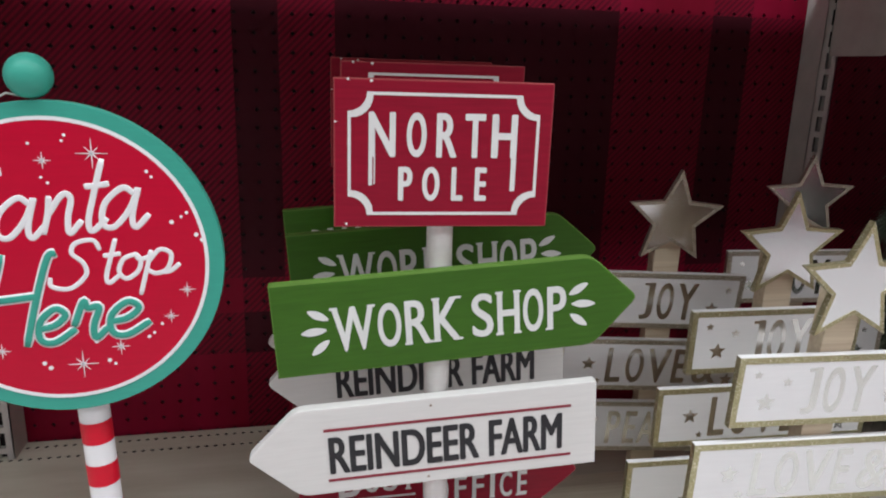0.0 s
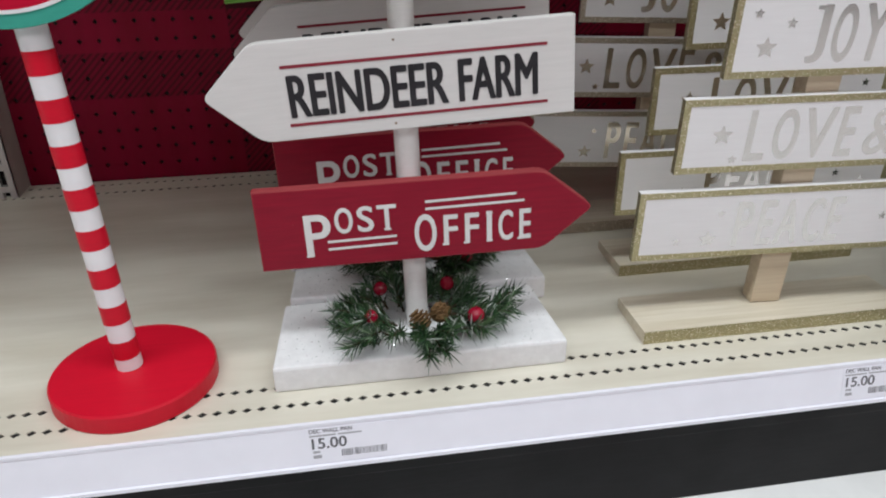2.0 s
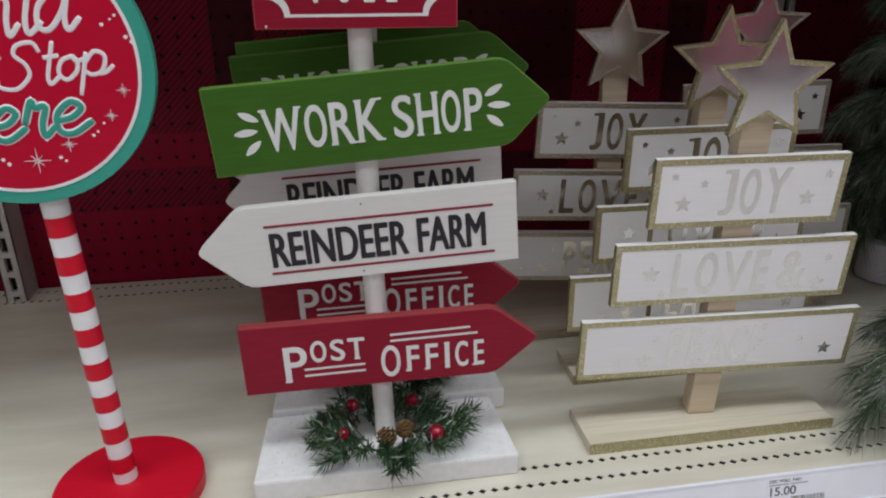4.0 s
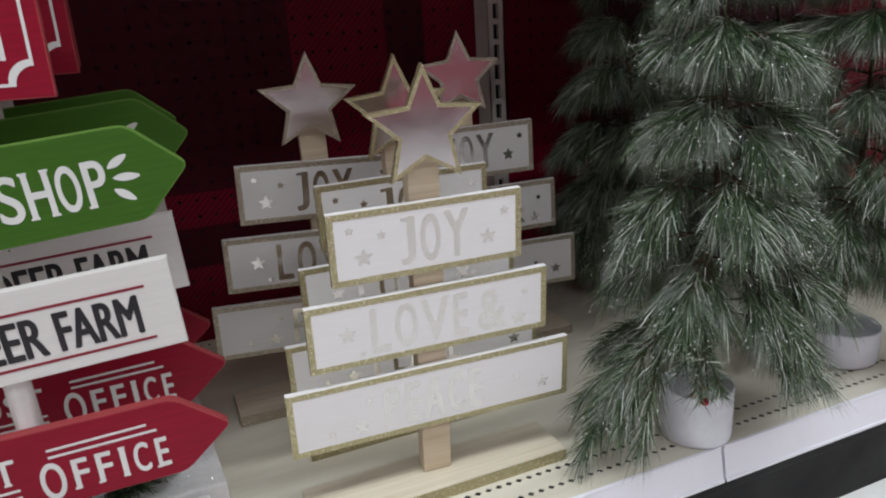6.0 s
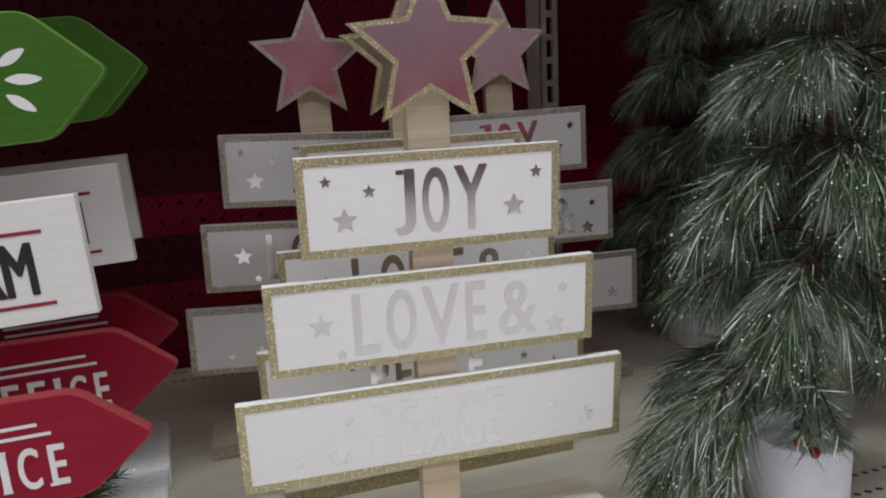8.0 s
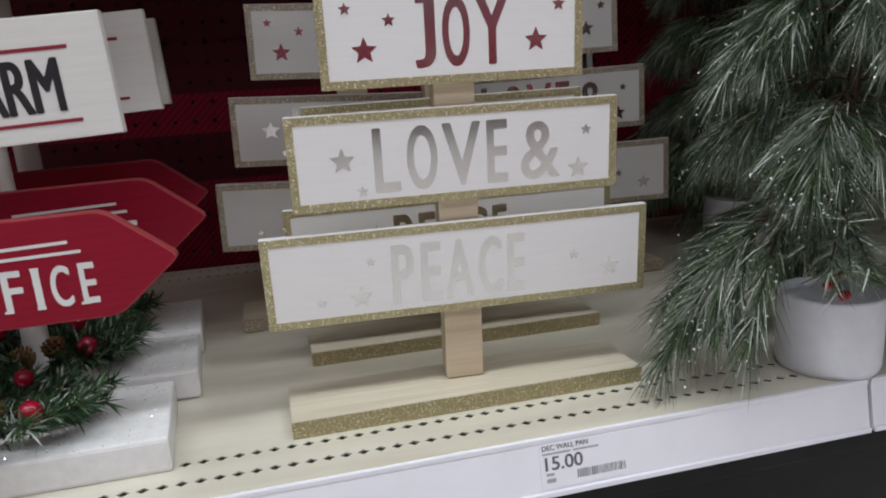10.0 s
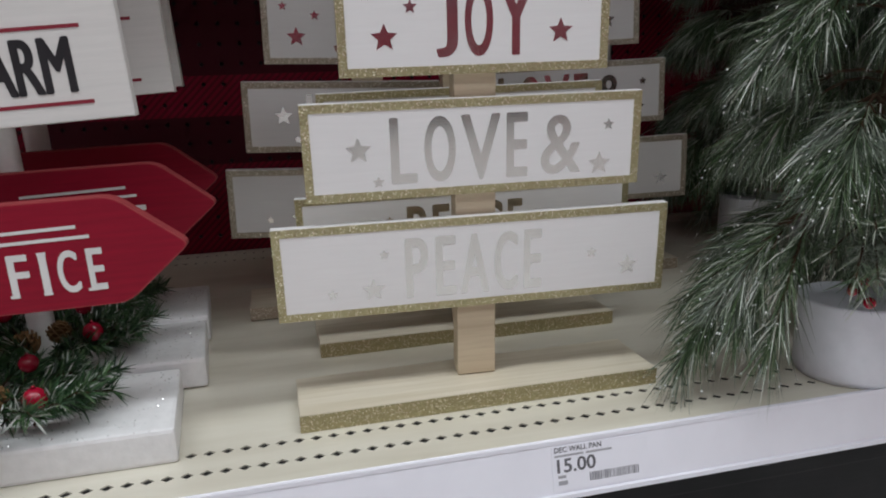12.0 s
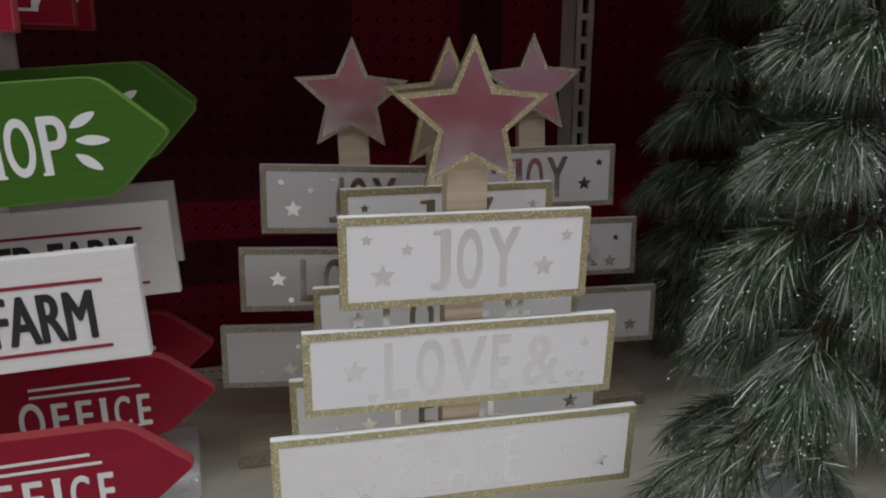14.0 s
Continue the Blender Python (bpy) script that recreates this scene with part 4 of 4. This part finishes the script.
def pine(m, height, reach, seed, density, needle, pot, lean=(0, 0), flakes=5000):
    """An artificial pine: tiers of drooping boughs that fan into brushes of long frosted needles, with gaps between."""
    rng = random.Random(seed)
    random.seed(seed)
    t = thing("pine_tree", "small frosted artificial pine tree in a white pot", "tree", m, "pine trees")
    r, h = pot
    part("pot", lathe([(0, 0.001), (r * 0.96, 0.001), (r, 0.006), (r, h - 0.0030), (r, h - 0.0012), (r - 0.0006, h - 0.0003), (r - 0.0014, h), (r - 0.003, h), (r * 0.3, h + 0.0005), (0, h + 0.0006)], 48), POT_WHITE, t, "white wrapped round pot", True)
    top = Vector((lean[0], lean[1], height))
    foot = Vector((0, 0, h * 0.6))
    axis = [foot.lerp(top, i / 8) + Vector((0.004 * math.sin(i * 1.7), 0.004 * math.cos(i), 0)) for i in range(9)]
    part("trunk", tube(axis, [0.0042 * (1 - i / 10) + 0.001 for i in range(9)], 8), BARK, t, "brown wire trunk")
    items = []

    def brush(path, count, first):
        """Needles along a twig: they lean towards its tip and crowd at the end."""
        last = len(path) - 1
        for _ in range(count):
            g = first + (1 - first) * rng.random() ** 0.72
            i = min(last - 1, int(g * last))
            p = path[i].lerp(path[i + 1], g * last - i)
            d = (path[i + 1] - path[i]).normalized()
            w = spread_way(d, rng.uniform(0.12, 0.72), rng.uniform(0, 6.28))
            q = needle * rng.uniform(0.6, 1.15)
            items.append((p, w, q, q * rng.uniform(0.08, 0.42)))

    levels = 7
    for lv in range(levels):
        f = lv / (levels - 1)
        middle = foot.lerp(top, 0.20 + 0.76 * f)
        count = 6 if f < 0.6 else 5
        for k in range(count):
            a = 2 * math.pi * (k + 0.5 * (lv % 2)) / count + rng.uniform(-0.22, 0.22)
            p0 = middle + Vector((0, 0, rng.uniform(-0.016, 0.016)))
            if lv < 2 and abs((a - 4.15 + math.pi) % (2 * math.pi) - math.pi) < 0.60 - 0.25 * lv:
                continue
            ln = reach * (1.0 - 0.74 * f) * rng.uniform(0.80, 1.12)
            out = Vector((math.cos(a), math.sin(a), rng.uniform(0.10, 0.30) + 0.35 * f)).normalized()
            fall = ln * rng.uniform(0.62, 0.95) * (1 - 0.35 * f)
            pts = [p0 + out * ln * g + Vector((0, 0, -fall * g ** 2.2)) for g in (0, .17, .33, .5, .67, .83, 1.0)]
            twigs = [(pts, 1.0, 0.42)]
            for side in (-1, 1):
                for at in (0.34, 0.52, 0.70):
                    i = int(at * 6)
                    d = (pts[i + 1] - pts[i]).normalized()
                    w = Matrix.Rotation(side * rng.uniform(0.40, 0.75), 3, "Z") @ d
                    sl = ln * (1.06 - at) * rng.uniform(0.55, 0.85)
                    twigs.append(([pts[i] + w * sl * j / 4 + Vector((0, 0, -sl * 0.40 * (j / 4) ** 2)) for j in range(5)], 0.50, 0.12))
            bm = bmesh.new()
            for tw, share, first in twigs:
                tube(tw, [0.0017 * (1 - 0.6 * i / len(tw)) for i in range(len(tw))], 4, bm)
                brush(tw, int(density * share * (0.45 + 0.55 * ln / reach)), first)
            part("branch", bm, BARK, t)
    brush([top + Vector((0, 0, -0.06 + 0.02 * i)) for i in range(4)], int(density * 1.2), 0.0)
    me = needle_mesh(items, 0.00036)
    me.materials.append(NEEDLES)
    ob = new("needles", me)
    ob.parent = t
    tagged(ob, "long frosted green needles", kind="stuff")
    places = [p + w * q * rng.uniform(0.3, 1.0) + Vector((0, 0, -sag * 0.6)) for p, w, q, sag in rng.sample(items, min(flakes, len(items)))]
    me = flake_mesh(rng, places, 0.0004, 0.0010)
    me.materials.append(FROST)
    ob = new("frost", me)
    ob.parent = t
    tagged(ob, "tiny white frost flakes", kind="stuff")
    return t


front_pine = pine(pose(0.872, 0.660, SHELF), 0.62, 0.150, 21, 430, 0.043, (0.041, 0.066), (0.014, -0.010), 26000)
for x, y, z, r in ((-0.049, -0.060, 0.100, .0042), (-0.046, -0.062, 0.084, .0044), (-0.056, -0.056, 0.092, .0036)):
    part("berry", ball(r, (x, y, z), 16), BERRY, front_pine, "red berry", True)
rng = random.Random(77)
pick_items, pick_stems = [], []
for way in ((-0.6, -0.5, -0.5), (-0.3, -0.75, -0.4), (-0.75, -0.2, -0.3), (-0.45, -0.5, -0.9), (-0.1, -0.6, -0.7), (-0.5, -0.6, 0.1), (-0.5, -0.75, -0.6), (-0.65, -0.6, -0.75), (-0.2, -0.8, -0.8)):
    sprig(rng, (-0.038, -0.046, 0.138), Vector(way).normalized(), rng.uniform(0.04, 0.06), 95, 0.024, pick_items, pick_stems)
bm = bmesh.new()
for pts in pick_stems:
    tube(pts, [0.001, 0.001, 0.0009, 0.0008, 0.0007, 0.0006], 5, bm)
tube([(0.0, -0.004, 0.15), (-0.02, -0.026, 0.146), (-0.038, -0.046, 0.138)], [0.0016, 0.0014, 0.0011], 5, bm)
part("berry_pick", bm, BARK, front_pine, "frosted berry sprig stems")
me = needle_mesh(pick_items, 0.00040)
me.materials.append(NEEDLES)
ob = new("pick_needles", me)
ob.parent = front_pine
tagged(ob, "pale frosted needles of the berry sprig", kind="stuff")
pine(pose(1.175, 0.715, shelf_at(0.715)), 0.62, 0.150, 22, 420, 0.046, (0.050, 0.05))
pine(pose(1.040, 1.02, shelf_at(1.02)), 0.62, 0.150, 23, 380, 0.046, (0.040, 0.066))
pine(pose(1.155, 1.02, shelf_at(1.02)), 0.62, 0.150, 27, 300, 0.046, (0.040, 0.066))
pine(pose(1.35, 1.02, shelf_at(1.02)), 0.60, 0.155, 24, 300, 0.046, (0.040, 0.066))
pine(pose(1.53, 0.8, shelf_at(0.8)), 0.60, 0.155, 25, 240, 0.046, (0.040, 0.066))
